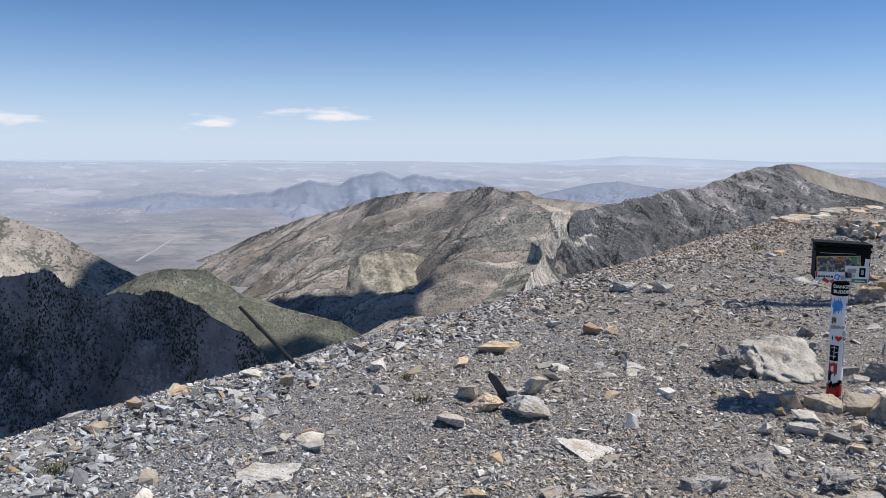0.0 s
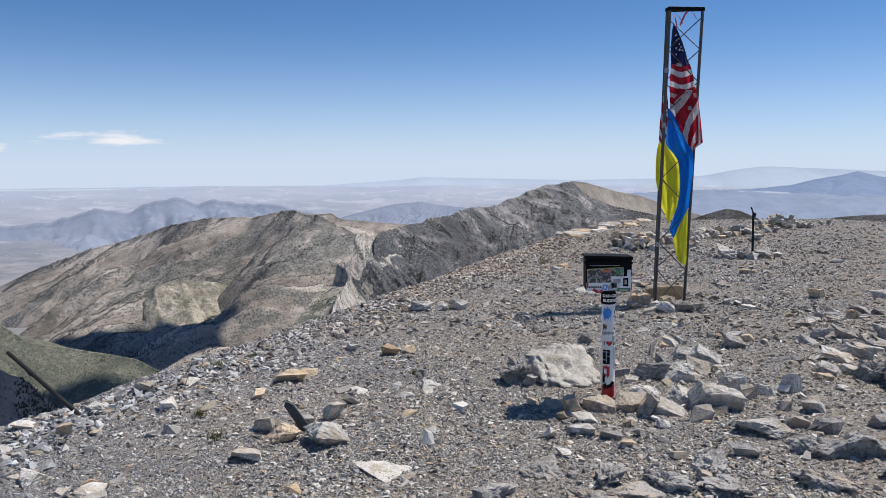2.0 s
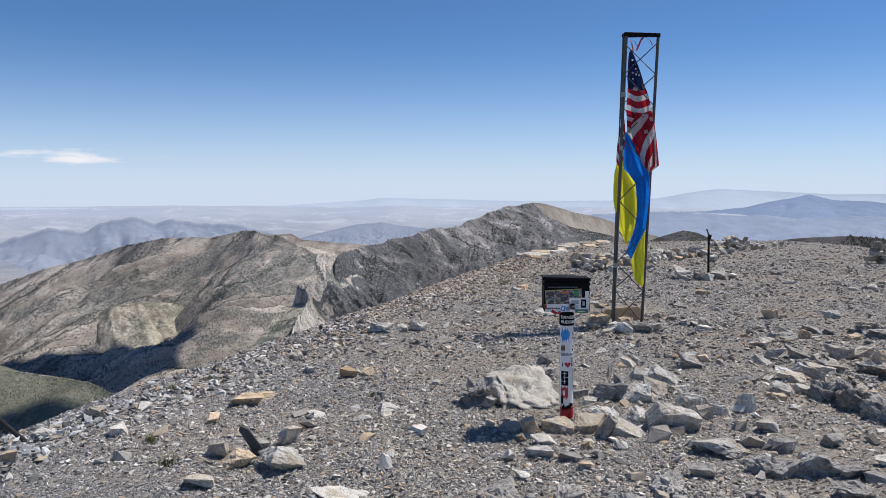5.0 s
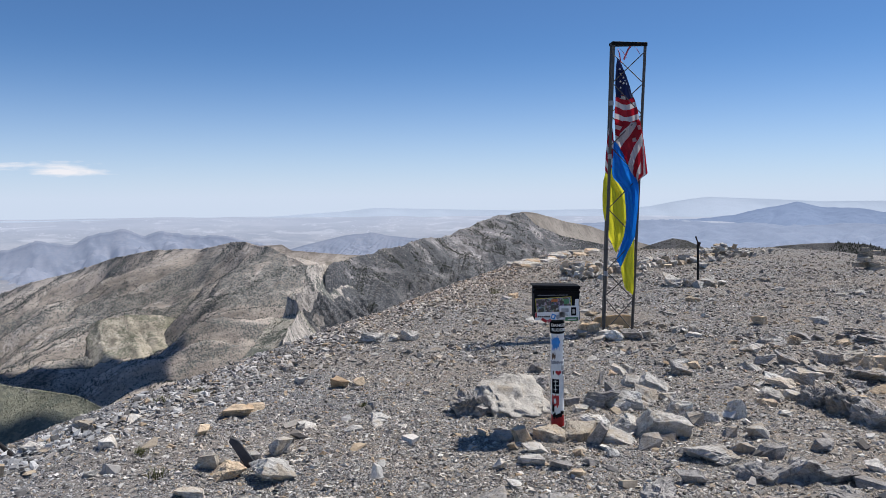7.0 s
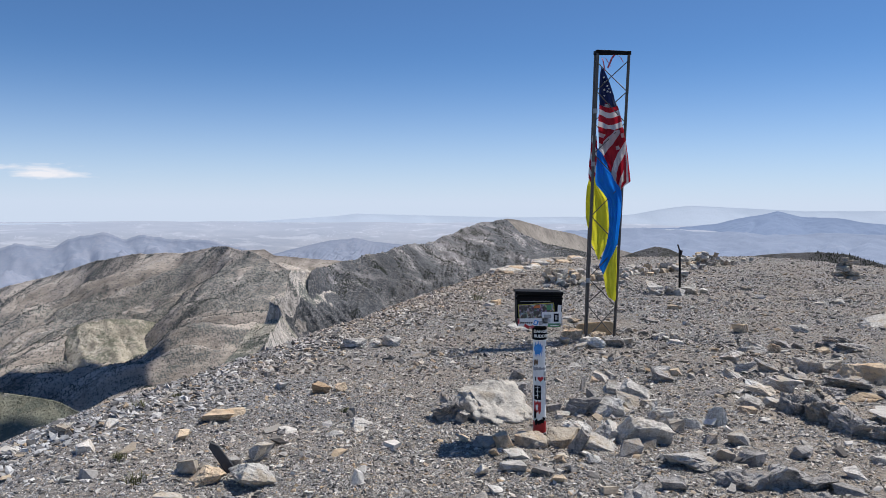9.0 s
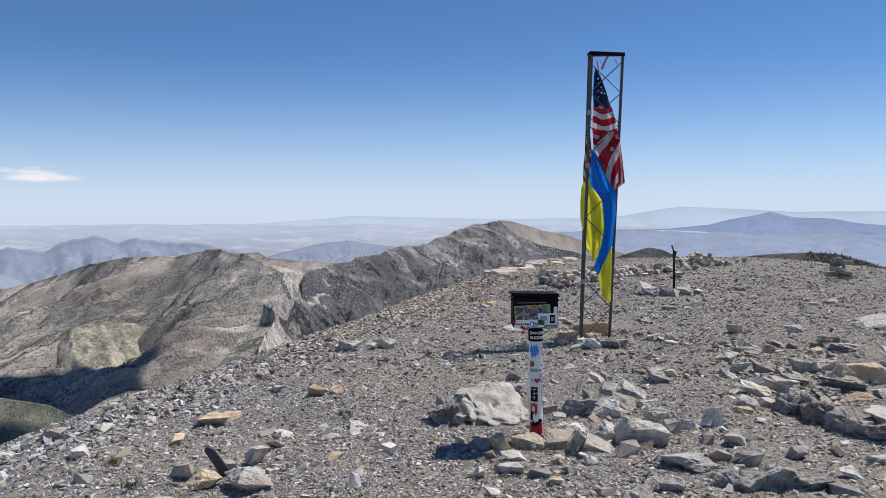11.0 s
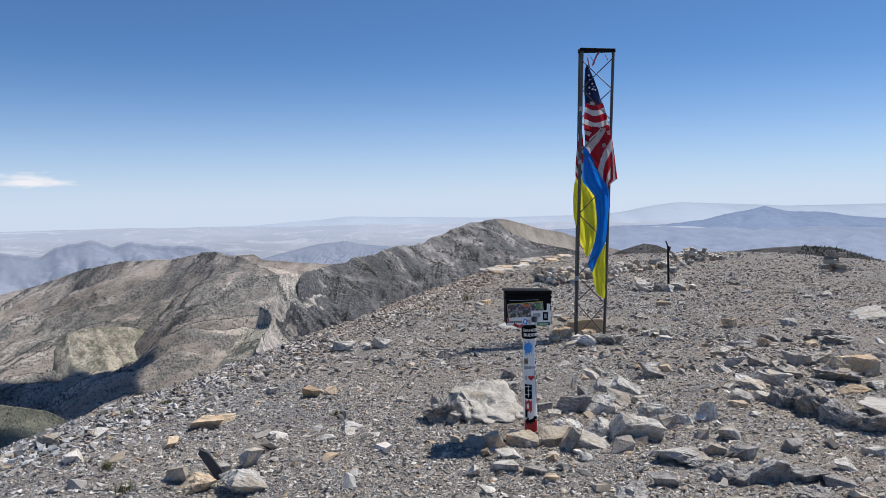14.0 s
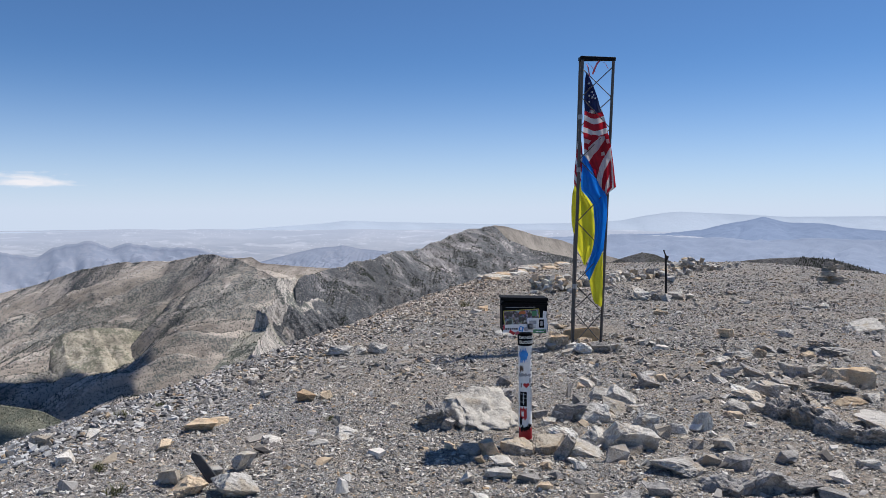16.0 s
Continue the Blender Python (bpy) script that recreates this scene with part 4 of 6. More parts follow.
slabs([(3.11, 7, 0.245, 0.145, 0), (3.44, 6.67, 0.345, 0.174, -10), (3.33, 6.56, 0.111, 0.055, 0), (2.39, 6.19, 0.244, 0.078, -30), (2.35, 5.82, 0.157, 0.064, -25), (2.15, 5.77, 0.156, 0.075, 0), (1.99, 6.08, 0.206, 0.077, 0), (3.11, 8.22, 0.218, 0.105, 0), (3.3, 8.22, 0.147, 0.085, 0), (2.37, 6.85, 0.164, 0.072, 0), (2.56, 7, 0.177, 0.1, 0), (2.74, 7.04, 0.217, 0.101, 0), (2.91, 6.98, 0.118, 0.059, 20), (2.73, 6.52, 0.202, 0.076, 0), (2.54, 6.28, 0.195, 0.1, 0)],
      "dtgpwgdwtgddpgg", "rocks on the summit flat", 2, 4, 0.25)
slabs([(3.41, 7.21, 0.182, 0.09, 0), (1.89, 6.79, 0.085, 0.055, 0), (2, 6.7, 0.076, 0.044, 0), (3.67, 8.43, 0.142, 0.061, 0), (4.08, 8.24, 0.321, 0.103, -10), (3.78, 8.17, 0.183, 0.06, 0), (4.06, 7.34, 0.124, 0.049, 0), (2.9, 8.09, 0.091, 0.098, 0), (3.48, 8.51, 0.214, 0.082, 0), (2.69, 7.71, 0.173, 0.079, 0), (2.37, 8.58, 0.144, 0.057, 0), (2.07, 5.6, 0.112, 0.045, 0), (2.67, 8.22, 0.115, 0.04, 0), (2.12, 5.37, 0.092, 0.04, 0), (2.01, 4.02, 0.141, 0.047, 0)],
      "wtgddtwddgpttwd", "rocks on the summit flat", 1, 4, 0.25)
rocks([(4.15, 8.47, 0.34, 0.11), (4.09, 9.36, 0.29, 0.11), (3.38, 9.33, 0.21, 0.12), (2.41, 8.68, 0.17, 0.15), (2.53, 10.21, 0.22, 0.08), (3.12, 11.27, 0.21, 0.08), (5.36, 9.9, 0.52, 0.11)],
      "dgtgdtg", "rocks on the summit flat", 1, rise=1.15, sink=0.32, lean=16)
# long dark ledges of bedrock, low in the gravel
for x, y, w, d, h, turn, tag in ((2.42, 5.66, 0.3, 0.26, 0.2, -40, "dark"), (2.54, 5.47, 0.3, 0.27, 0.24, -15, "dark"), (2.64, 5.27, 0.32, 0.28, 0.22, -55, "dark"), (2.78, 5.1, 0.3, 0.26, 0.18, 30, "dark"), (3.1, 5.4, 0.5, 0.45, 0.1, -30, "grey"),
                                 (3.16, 6.42, 0.4, 0.36, 0.13, 10, "dark"), (2.93, 6.16, 0.32, 0.24, 0.12, 25, "dark"), (3.2, 6.12, 0.3, 0.18, 0.07, 22, "tan"), (2.86, 5.92, 0.2, 0.14, 0.06, 20, "tan"), (3.42, 6.22, 0.26, 0.16, 0.06, 30, "worn"),
                                 (2.84, 6.6, 0.26, 0.24, 0.12, 10, "dark"), (0.95, 3.62, 0.3, 0.26, 0.08, 10, "dark"), (1.38, 3.72, 0.28, 0.26, 0.1, -15, "dark"), (0.5, 3.55, 0.26, 0.22, 0.08, 15, "dark"), (1.82, 3.78, 0.28, 0.26, 0.1, 0, "dark")):
    ob = rock(x, y, w, h, tag, turn, (3, 6), 0.3, name="ledge", label="long low ledge of dark bedrock" if tag == "dark" else "low weathered bedrock ledge in the gravel", group="bedrock ledges")
    ob.scale = (w, d, h)
rocks([(1.26, 8.66, 0.24, 0.17), (1.45, 8.2, 0.26, 0.13), (1.66, 8.22, 0.24, 0.13), (1.83, 8.33, 0.16, 0.1), (1.3, 8.13, 0.15, 0.08), (1.55, 8.5, 0.18, 0.14), (1.16, 8.4, 0.16, 0.1),
       (1.4, 8.42, 0.16, 0.1)], "tpdggtgg", "rocks holding the mast")
rocks([(3.34, 13.2, 0.32, 0.17), (3.55, 13.1, 0.22, 0.14), (3.92, 13.2, 0.29, 0.14), (4.15, 13.4, 0.21, 0.08), (3.7, 13.0, 0.18, 0.1)], "gdgpg", "rocks holding the stake", rise=1.4, grow=1.25)
rocks([(-1.07, 6.1, 0.16, 0.1), (-0.94, 6.21, 0.11, 0.07), (-1.64, 5.2, 0.24, 0.08), (-1.55, 5.39, 0.14, 0.06), (-1.73, 4.8, 0.15, 0.07), (-2.32, 5.12, 0.12, 0.07), (-2.22, 4.55, 0.12, 0.08),
       (-0.74, 5.48, 0.07, 0.07), (-1.43, 6.32, 0.14, 0.06), (-1.06, 8.04, 0.27, 0.12), (-0.84, 8.11, 0.19, 0.09), (-0.69, 8.2, 0.21, 0.13), (-0.4, 7.69, 0.35, 0.04), (-0.65, 5.16, 0.19, 0.05),
       (-0.36, 5.91, 0.1, 0.04)], "tttttpgdggggdgp", "scattered rocks")
rocks([(-2.05, 2.9, 0.29, 0.05), (-1.86, 2.7, 0.22, 0.05), (-0.57, 3.2, 0.27, 0.08), (-0.72, 3.72, 0.27, 0.06), (-2.54, 3.15, 0.1, 0.06), (-2.1, 3.42, 0.16, 0.03), (-1.87, 3.47, 0.06, 0.03),
       (-0.13, 3.42, 0.2, 0.11), (0.1, 3.7, 0.25, 0.11), (0.39, 3.62, 0.33, 0.14), (0.65, 3.6, 0.3, 0.13), (0.3, 3.4, 0.3, 0.1), (0.9, 3.75, 0.28, 0.13)], "gddggppdddddd", "rocks near the path", 1, sink=0.45)
rocks([(-2.63, 4.11, 0.1, 0.08), (-3.03, 4.32, 0.16, 0.06), (-3.24, 3.79, 0.17, 0.06), (-3.17, 3.4, 0.1, 0.08), (-3.15, 3.06, 0.14, 0.05), (-3.17, 2.77, 0.1, 0.06), (-3.42, 3.17, 0.13, 0.07),
       (-2.11, 4.11, 0.08, 0.04), (-2.75, 4.6, 0.17, 0.07), (-2.6, 5.0, 0.18, 0.08)], "tptttggpgg", "rocks on the brink")
# small cairn with a slate blade
for x, y, w, h, tag, turn, tilt in ((-1.12, 4.14, 0.23, 0.15, "pale", 25, (34, 14)), (-1.35, 4.12, 0.21, 0.1, "tan", 10, (-6, 2)), (-1.16, 4.44, 0.12, 0.12, "grey", 60, (10, 12)),
                                    (-1.47, 4.24, 0.15, 0.09, "grey", -20, (0, -12)), (-1.28, 4.33, 0.12, 0.08, "grey", 15, (10, 0)), (-1.46, 3.86, 0.17, 0.06, "pale", 5, (0, 4))):
    rock(x, y, w, h, tag, turn, tilt, 0.12, shape=5 if tag == "pale" else 2, group="small cairn")
SLATE = plain("dark_slate", (0.07, 0.07, 0.075), 0.8, vary=0.4)
blade = bmesh.new()
for x, z in ((-0.028, 0), (0.028, 0), (0.024, 0.16), (0.0, 0.2), (-0.024, 0.185)):
    blade.verts.new((x, 0, z))
face = blade.faces.new(blade.verts)
ext = bmesh.ops.extrude_face_region(blade, geom=[face])
bmesh.ops.translate(blade, verts=[v for v in ext["geom"] if isinstance(v, bmesh.types.BMVert)], vec=(0, 0.022, 0))
bmesh.ops.recalc_face_normals(blade, faces=list(blade.faces))
bmesh.ops.bevel(blade, geom=list(blade.edges), offset=0.004, segments=1, affect="EDGES")
ob = part("slate_slab", blade, SLATE)
ob.location, ob.rotation_euler = (-1.25, 4.26, 0.02), (radians(-6), radians(-33), radians(18))
tagged(ob, "thin dark slate blade leaning out of the cairn", "stone")

# scattered single rocks
rng = np.random.default_rng(77)
made = 0
while made < 90:
    a, r = radians(rng.uniform(-50, 31)), rng.uniform(3.0, 17) ** 1.0
    x, y = r * math.sin(a), r * math.cos(a)
    left = x - float(np.interp(y, BRINK_Y, BRINK_X))
    if left < 0.1 or abs(x - 0.5) + abs(y - 5) < 0.5 or vnoise(np.array(x * 0.7), np.array(y * 0.7), 4) < 0.33:
        continue
    if -1.9 < x < -0.2 and y < 4.6 and rng.random() < 0.75:
        continue
    w = (0.04 + 0.1 * float(rng.random()) ** 2) * (1 + 0.05 * r)
    rock(x, y, w, w * float(rng.uniform(0.28, 0.55)), str(rng.choice(["grey", "grey", "grey", "dark", "dark", "tan", "pale", "worn"])), tilt=rng.uniform(-20, 20, 2), sink=0.3, group="loose rocks")
    made += 1

# dry stone windbreak on the flat
wall = thing("stone_windbreak", (4.5, 17, 0), "low dry-stone windbreak of stacked grey and tan rocks", "stone wall")
WALL_Y = np.array([15.1, 14.9, 15.9, 16.6, 17.7, 19.1, 20.0, 21.2])
WALL_X = np.array([1.75, 2.3, 3.15, 3.75, 4.6, 5.65, 6.75, 7.95])
for k in range(240):
    pick, u = float(rng.random()), float(rng.random())
    s = 1.3 * u if pick < 0.36 else (1.2 + 3.6 * u if pick < 0.66 else 5.3 + 0.55 * float(rng.normal()))
    s = min(6.9, max(0.0, s))
    x, y = float(np.interp(s, range(8), WALL_X)), float(np.interp(s, range(8), WALL_Y))
    tall = 0.2 if s < 1.4 else (0.12 if s < 4.6 else 0.3 * math.exp(-((s - 5.3) / 0.6) ** 2))
    q = float(rng.random()) ** 1.6
    wide = 0.55 * (1 - q * 0.75)
    rock(x + float(rng.normal()) * 0.22 * wide, y + float(rng.normal()) * 0.8 * wide, float(rng.uniform(0.12, 0.26)), float(rng.uniform(0.08, 0.15)), str(rng.choice(["grey", "worn", "dark", "grey", "tan"])),
         lift=q * tall, parent=wall, sink=0.2)
cairn = thing("stone_cairn", (8.0, 16.2, 0), "low pile of flat stones on the flat", "cairn")
for k in range(7):
    rock(8.0 + float(rng.normal()) * 0.06, 16.2 + float(rng.normal()) * 0.05, 0.44 - 0.03 * k, 0.1, "worn" if k % 3 else "grey", 40.0 * k, (6.0 * (k % 3) - 5, 7.0 * (k % 2) - 4), lift=0.06 * k, parent=cairn, sink=0.2).data = FLAGS[k % 2]
# tan bedrock ledges at the edge of the flat, in steps
for k in range(26):
    u = k / 25
    x, y = 1.0 + 2.3 * u ** 1.3 + float(rng.normal()) * 0.12, 16.6 + 5.2 * u + float(rng.normal()) * 0.2
    w, h = float(rng.uniform(0.28, 0.55)), float(rng.uniform(0.12, 0.2))
    ob = rock(x, y, w, h, "tan", float(rng.uniform(-30, 30)), (4, 0), 0.45, name="ledge", label="pale tan bedrock ledge at the summit edge", group="ledges")
    ob.data = (SLABS["worn"] if k % 3 else SLABS["tan"])[k % 6]


# ---- gravel ----
def stone_templates(count, n, seed):
    out = []
    rng = np.random.default_rng(seed)
    for _ in range(count):
        bm = bmesh.new()
        for p in hull_points(rng, n, 0.6):
            bm.verts.new(p)
        bmesh.ops.convex_hull(bm, input=list(bm.verts))
        bmesh.ops.delete(bm, geom=[v for v in bm.verts if not v.link_faces], context="VERTS")
        bmesh.ops.triangulate(bm, faces=list(bm.faces))
        bm.verts.index_update()
        co = np.array([v.co[:] for v in bm.verts])
        co /= np.ptp(co[:, :2], axis=0).max()
        out.append((co, np.array([[v.index for v in f.verts] for f in bm.faces])))
        bm.free()
    return out


def strew(name, label, x, y, size, seed, n=8, sink=0.12, material=None):
    """Joins many small angular stones, resting on the ground, into one mesh."""
    rng = np.random.default_rng(seed)
    shapes = stone_templates(24, n, seed)
    z = ground_z(x, y)
    pick = rng.integers(0, len(shapes), len(x))
    verts, tris, base = [], [], 0
    for k, (v, f) in enumerate(shapes):
        i = np.nonzero(pick == k)[0]
        if not len(i):
            continue
        a, b, c = rng.uniform(0, 2 * np.pi, len(i)), rng.normal(0, 0.35, len(i)), rng.normal(0, 0.35, len(i))
        s = size[i][:, None] * np.stack([np.ones(len(i)), rng.uniform(0.55, 1, len(i)), rng.uniform(0.45, 1.1, len(i))], -1)
        p = v[None] * s[:, None]
        px, py, pz = p[..., 0], p[..., 1], p[..., 2]
        py, pz = py * np.cos(b)[:, None] - pz * np.sin(b)[:, None], py * np.sin(b)[:, None] + pz * np.cos(b)[:, None]
        px, pz = px * np.cos(c)[:, None] - pz * np.sin(c)[:, None], px * np.sin(c)[:, None] + pz * np.cos(c)[:, None]
        px, py = px * np.cos(a)[:, None] - py * np.sin(a)[:, None], px * np.sin(a)[:, None] + py * np.cos(a)[:, None]
        w = np.stack([px + x[i][:, None], py + y[i][:, None], pz + (z[i] + sink * size[i])[:, None]], -1)
        verts.append(w.reshape(-1, 3))
        tris.append((f[None] + base + (np.arange(len(i)) * len(v))[:, None, None]).reshape(-1, 3))
        base += len(i) * len(v)
    tagged(new(name, mesh_from(name, np.concatenate(verts), np.concatenate(tris), material or GRAVEL)), label, "gravel", kind="stuff")


def wedge(n, r0, r1, power, seed, patchy=0.0):
    """Places on the flat, closer together near the viewpoint."""
    rng = np.random.default_rng(seed)
    a = np.radians(rng.uniform(-53, 33, n))
    r = (r0 ** power + rng.random(n) * (r1 ** power - r0 ** power)) ** (1 / power)
    x, y = r * np.sin(a), r * np.cos(a)
    inside = x > np.interp(y, BRINK_Y, BRINK_X) - 0.9
    if patchy:
        inside &= vnoise(x * 1.1, y * 1.1, seed) > rng.random(n) * patchy
    return x[inside], y[inside]


rng = np.random.default_rng(3)
x, y = wedge(64000, 2.5, 7, 0.9, 31, 0.45)
strew("fine_gravel", "fine grey and brown limestone gravel", x, y, 0.008 + 0.016 * rng.random(len(x)) ** 1.7, 41, 6)
x, y = wedge(125000, 2.5, 17, 0.75, 32, 0.55)
strew("coarse_gravel", "coarse angular grey limestone gravel", x, y, (0.012 + 0.03 * rng.random(len(x)) ** 2.4) * (0.85 + 0.03 * np.hypot(x, y)), 42, 6)
x, y = wedge(1800, 2.5, 20, 0.8, 33, 0.9)
strew("loose_stones", "loose angular grey and tan stones", x, y, 0.04 + 0.09 * rng.random(len(x)) ** 3, 43, 11, 0.1)
x, y = wedge(88000, 7, 28, 1.15, 34, 0.5)
strew("plateau_stones", "grey and tan stones littering the summit flat", x, y, 0.02 + 0.07 * rng.random(len(x)) ** 4, 45, 6, 0.1, FLAT_STONE)
c = np.array(CHIPS)
strew("rubble", "sharp grey limestone chips lying between the broken slabs", c[:, 0], c[:, 1], c[:, 2], 46, 11, 0.15)
# scree along the brink
n = 15000
y = 2.2 + 14.5 * rng.random(n) ** 1.2
x = np.interp(y, BRINK_Y, BRINK_X) + rng.normal(-0.02, 0.2, n) * (0.75 + 0.07 * y)
strew("scree", "broken grey scree packed along the brink", x, y, (0.018 + 0.07 * rng.random(n) ** 4) * (0.85 + 0.012 * y), 44, 11, 0.1, SCREE)

# ---- lattice mast ----
STEEL = plain("weathered_steel", (0.1, 0.092, 0.085), 0.55, 0.35)
BLACK = plain("black_paint", (0.006, 0.006, 0.007), 0.75)
BLACK.node_tree.nodes["Principled BSDF"].inputs["Specular IOR Level"].default_value = 0.15
WHITE = plain("white_paint", (0.84, 0.84, 0.83), 0.45, vary=0.12)
RED = plain("red_vinyl", (0.5, 0.02, 0.025), 0.4)
BLUE = plain("blue_vinyl", (0.03, 0.27, 0.72), 0.4)
GREEN = plain("green_vinyl", (0.08, 0.25, 0.12), 0.4)
YELLOW = plain("yellow_vinyl", (0.6, 0.5, 0.06), 0.4)
ORANGE = plain("orange_vinyl", (0.6, 0.16, 0.04), 0.4)
BROWN = plain("brown_print", (0.14, 0.085, 0.05), 0.4)
GREYV = plain("grey_print", (0.35, 0.36, 0.38), 0.4)
def photo_material(name):
    """A small glossy colour print: many little patches, mostly dark."""
    n = Nodes(name, 0.35)
    patch = n.cells(85, co=n.stretch(1.0, 1.0, 0.6), out="Color")
    hsv = n.t.nodes.new("ShaderNodeHueSaturation")
    n.set(hsv.inputs["Color"], patch)
    hsv.inputs["Saturation"].default_value, hsv.inputs["Value"].default_value = 0.5, 0.5
    return n.done(n.mix(n.ramp(n.noise(45, 3), (0.46, 0.9), (0.54, 0.0)), hsv.outputs[0], (0.045, 0.035, 0.03)))


PHOTO = photo_material("colour_print")
PINK = plain("faded_red_ribbon", (0.55, 0.1, 0.14), 0.7)
WOOD = plain("weathered_board", (0.58, 0.41, 0.23), 0.75, vary=0.4, scale=25)


def cloth_material(name, color, amount=0.5):
    n = Nodes(name, 0.8)
    dyed = n.ramp(n.math("ADD", n.math("MULTIPLY", n.noise(5, 4), 0.6), n.math("MULTIPLY", n.noise(70, 4), 0.4)), (0.35, tuple(c * 0.82 for c in color)), (0.65, color))
    n.done(dyed, n.noise(220, 3), 0.15, 0.002)
    return n.sheer(dyed, amount)


CLOTH_BLUE = cloth_material("blue_cloth", (0.012, 0.23, 0.82), 0.55)
CLOTH_YELLOW = cloth_material("yellow_cloth", (0.86, 0.8, 0.05), 0.6)
CLOTH_NAVY = cloth_material("navy_cloth", (0.012, 0.022, 0.09), 0.35)

mast = thing("lattice_mast", (1.55, 8.8, 0), "weathered steel lattice mast section standing in rocks", "mast")
FOOT = [Vector((1.421, 8.65, -0.03)), Vector((1.767, 8.83, -0.03)), Vector((1.472, 9.0, -0.03))]
TOP = [Vector((1.506, 8.65, 3.14)), Vector((1.88, 8.83, 3.16)), Vector((1.542, 9.0, 3.19))]
O = Vector(mast.location)
for p, q in zip(FOOT, TOP):
    part("leg", rod(p - O, q - O, 0.0165, 14), STEEL, mast)
BAYS = 9
for i, j, flip in ((0, 1, 0), (2, 1, 1), (0, 2, 0)):
    for k in range(BAYS):
        a, b = (i, j) if (k + flip) % 2 == 0 else (j, i)
        p = FOOT[a].lerp(TOP[a], 0.015 + 0.96 * k / BAYS)
        q = FOOT[b].lerp(TOP[b], 0.015 + 0.96 * (k + 1) / BAYS)
        part("brace", rod(p - O, q - O, 0.0055, 8), STEEL, mast)
for i, j in ((0, 1), (1, 2), (2, 0)):
    d = (TOP[j] - TOP[i]).normalized() * 0.02
    bar = bmesh.new()
    m = Matrix.Translation((TOP[i] + TOP[j]) / 2 - O) @ (TOP[j] - TOP[i]).to_track_quat("X", "Z").to_matrix().to_4x4()
    bmesh.ops.create_cube(bar, size=1, matrix=m @ Matrix.Diagonal(((TOP[j] - TOP[i]).length + 0.04, 0.035, 0.04, 1)))
    bmesh.ops.bevel(bar, geom=list(bar.edges), offset=0.004, segments=1, affect="EDGES")
    part("top_bar", bar, BLACK, mast, "blackened steel top bar")
for t in (0.22, 0.62, 0.80):
    p = FOOT[0].lerp(TOP[0], t) - O
    part("clip", rod(p + Vector((0, 0, -0.025)), p + Vector((0, 0, 0.025)), 0.023, 12), GREYV, mast, "pale cable clip on the leg")


# ---- flags ----
def drape(rows, nu, nv, fold, waves, seed, y0=8.78):
    """Hanging cloth: rows of height, left and right edge, top first; folds run down it."""
    r = np.array(rows, float)
    v = np.linspace(0, 1, nv)
    t = np.linspace(0, 1, len(r))
    z, xl, xr = (np.interp(v, t, r[:, k]) for k in range(3))
    depth = np.interp(v, t, r[:, 3]) if r.shape[1] > 3 else 0 * v
    u = np.linspace(0, 1, nu)
    uu, vv = np.meshgrid(u, v, indexing="ij")
    w = (xr - xl)[None]
    x = xl[None] + w * (uu + 0.012 * np.sin(9 * vv + 5 * uu))
    y = y0 + depth[None] + fold * np.minimum(1, w / 0.15) * (np.sin(waves * 2 * np.pi * uu + 2.2 * vv + seed) + 0.4 * np.sin(waves * 4.7 * np.pi * uu - 5 * vv + 2 * seed))
    zz = z[None] + 0.012 * np.sin(6 * uu + seed)
    return x, y, zz, uu, vv


def cloth(name, rows, material, parent, nu=28, nv=70, fold=0.022, waves=1.6, seed=0.0, y0=8.78, label=""):
    x, y, z, uu, vv = drape(rows, nu, nv, fold, waves, seed, y0)
    o = parent.location
    me = mesh_from(name, np.stack([x - o.x, y - o.y, z - o.z], -1).reshape(-1, 3), grid_quads(nu, nv), material, True)
    uv = me.uv_layers.new(name="cloth")
    idx = np.empty(len(me.loops), np.int32)
    me.loops.foreach_get("vertex_index", idx)
    uv.data.foreach_set("uv", np.stack([uu.ravel()[idx], vv.ravel()[idx]], -1).astype(np.float32).ravel())
    ob = new(name, me)
    ob.parent = parent
    return tagged(ob, label)


def stripes_material(name, count, bend, slant, phase):
    n = Nodes(name, 0.75)
    uv = n.node("ShaderNodeUVMap", "UV")
    sep = n.t.nodes.new("ShaderNodeSeparateXYZ")
    n.set(sep.inputs[0], uv)
    u, v = sep.outputs[0], sep.outputs[1]
    du = n.math("SUBTRACT", u, 0.35)
    s = n.math("ADD", n.math("MULTIPLY", v, count), n.math("ADD", n.math("MULTIPLY", n.math("MULTIPLY", du, du), bend), n.math("MULTIPLY", u, slant)))
    s = n.math("FRACT", n.math("ADD", s, phase))
    weave = n.noise(160, 3)
    red = n.ramp(weave, (0.3, (0.33, 0.008, 0.022)), (0.7, (0.46, 0.014, 0.03)))
    white = n.ramp(weave, (0.3, (0.55, 0.53, 0.54)), (0.7, (0.68, 0.66, 0.67)))
    both = n.mix(n.ramp(s, (0.43, 0.0), (0.45, 1.0)), white, red)
    n.done(both, weave, 0.1, 0.002)
    return n.sheer(both, 0.45)


STRIPES = stripes_material("striped_cloth", 4.4, 0.5, -0.25, 0.02)
STRIPES_FOLD = stripes_material("striped_cloth_folded", 2.3, 0.3, 1.1, 0.3)
STRIPES_TAIL = stripes_material("striped_cloth_fly", 0.35, 0.2, 1.9, 0.52)
STRIPES_LEFT = stripes_material("striped_cloth_edge", 3.2, 0.0, -1.0, 0.1)

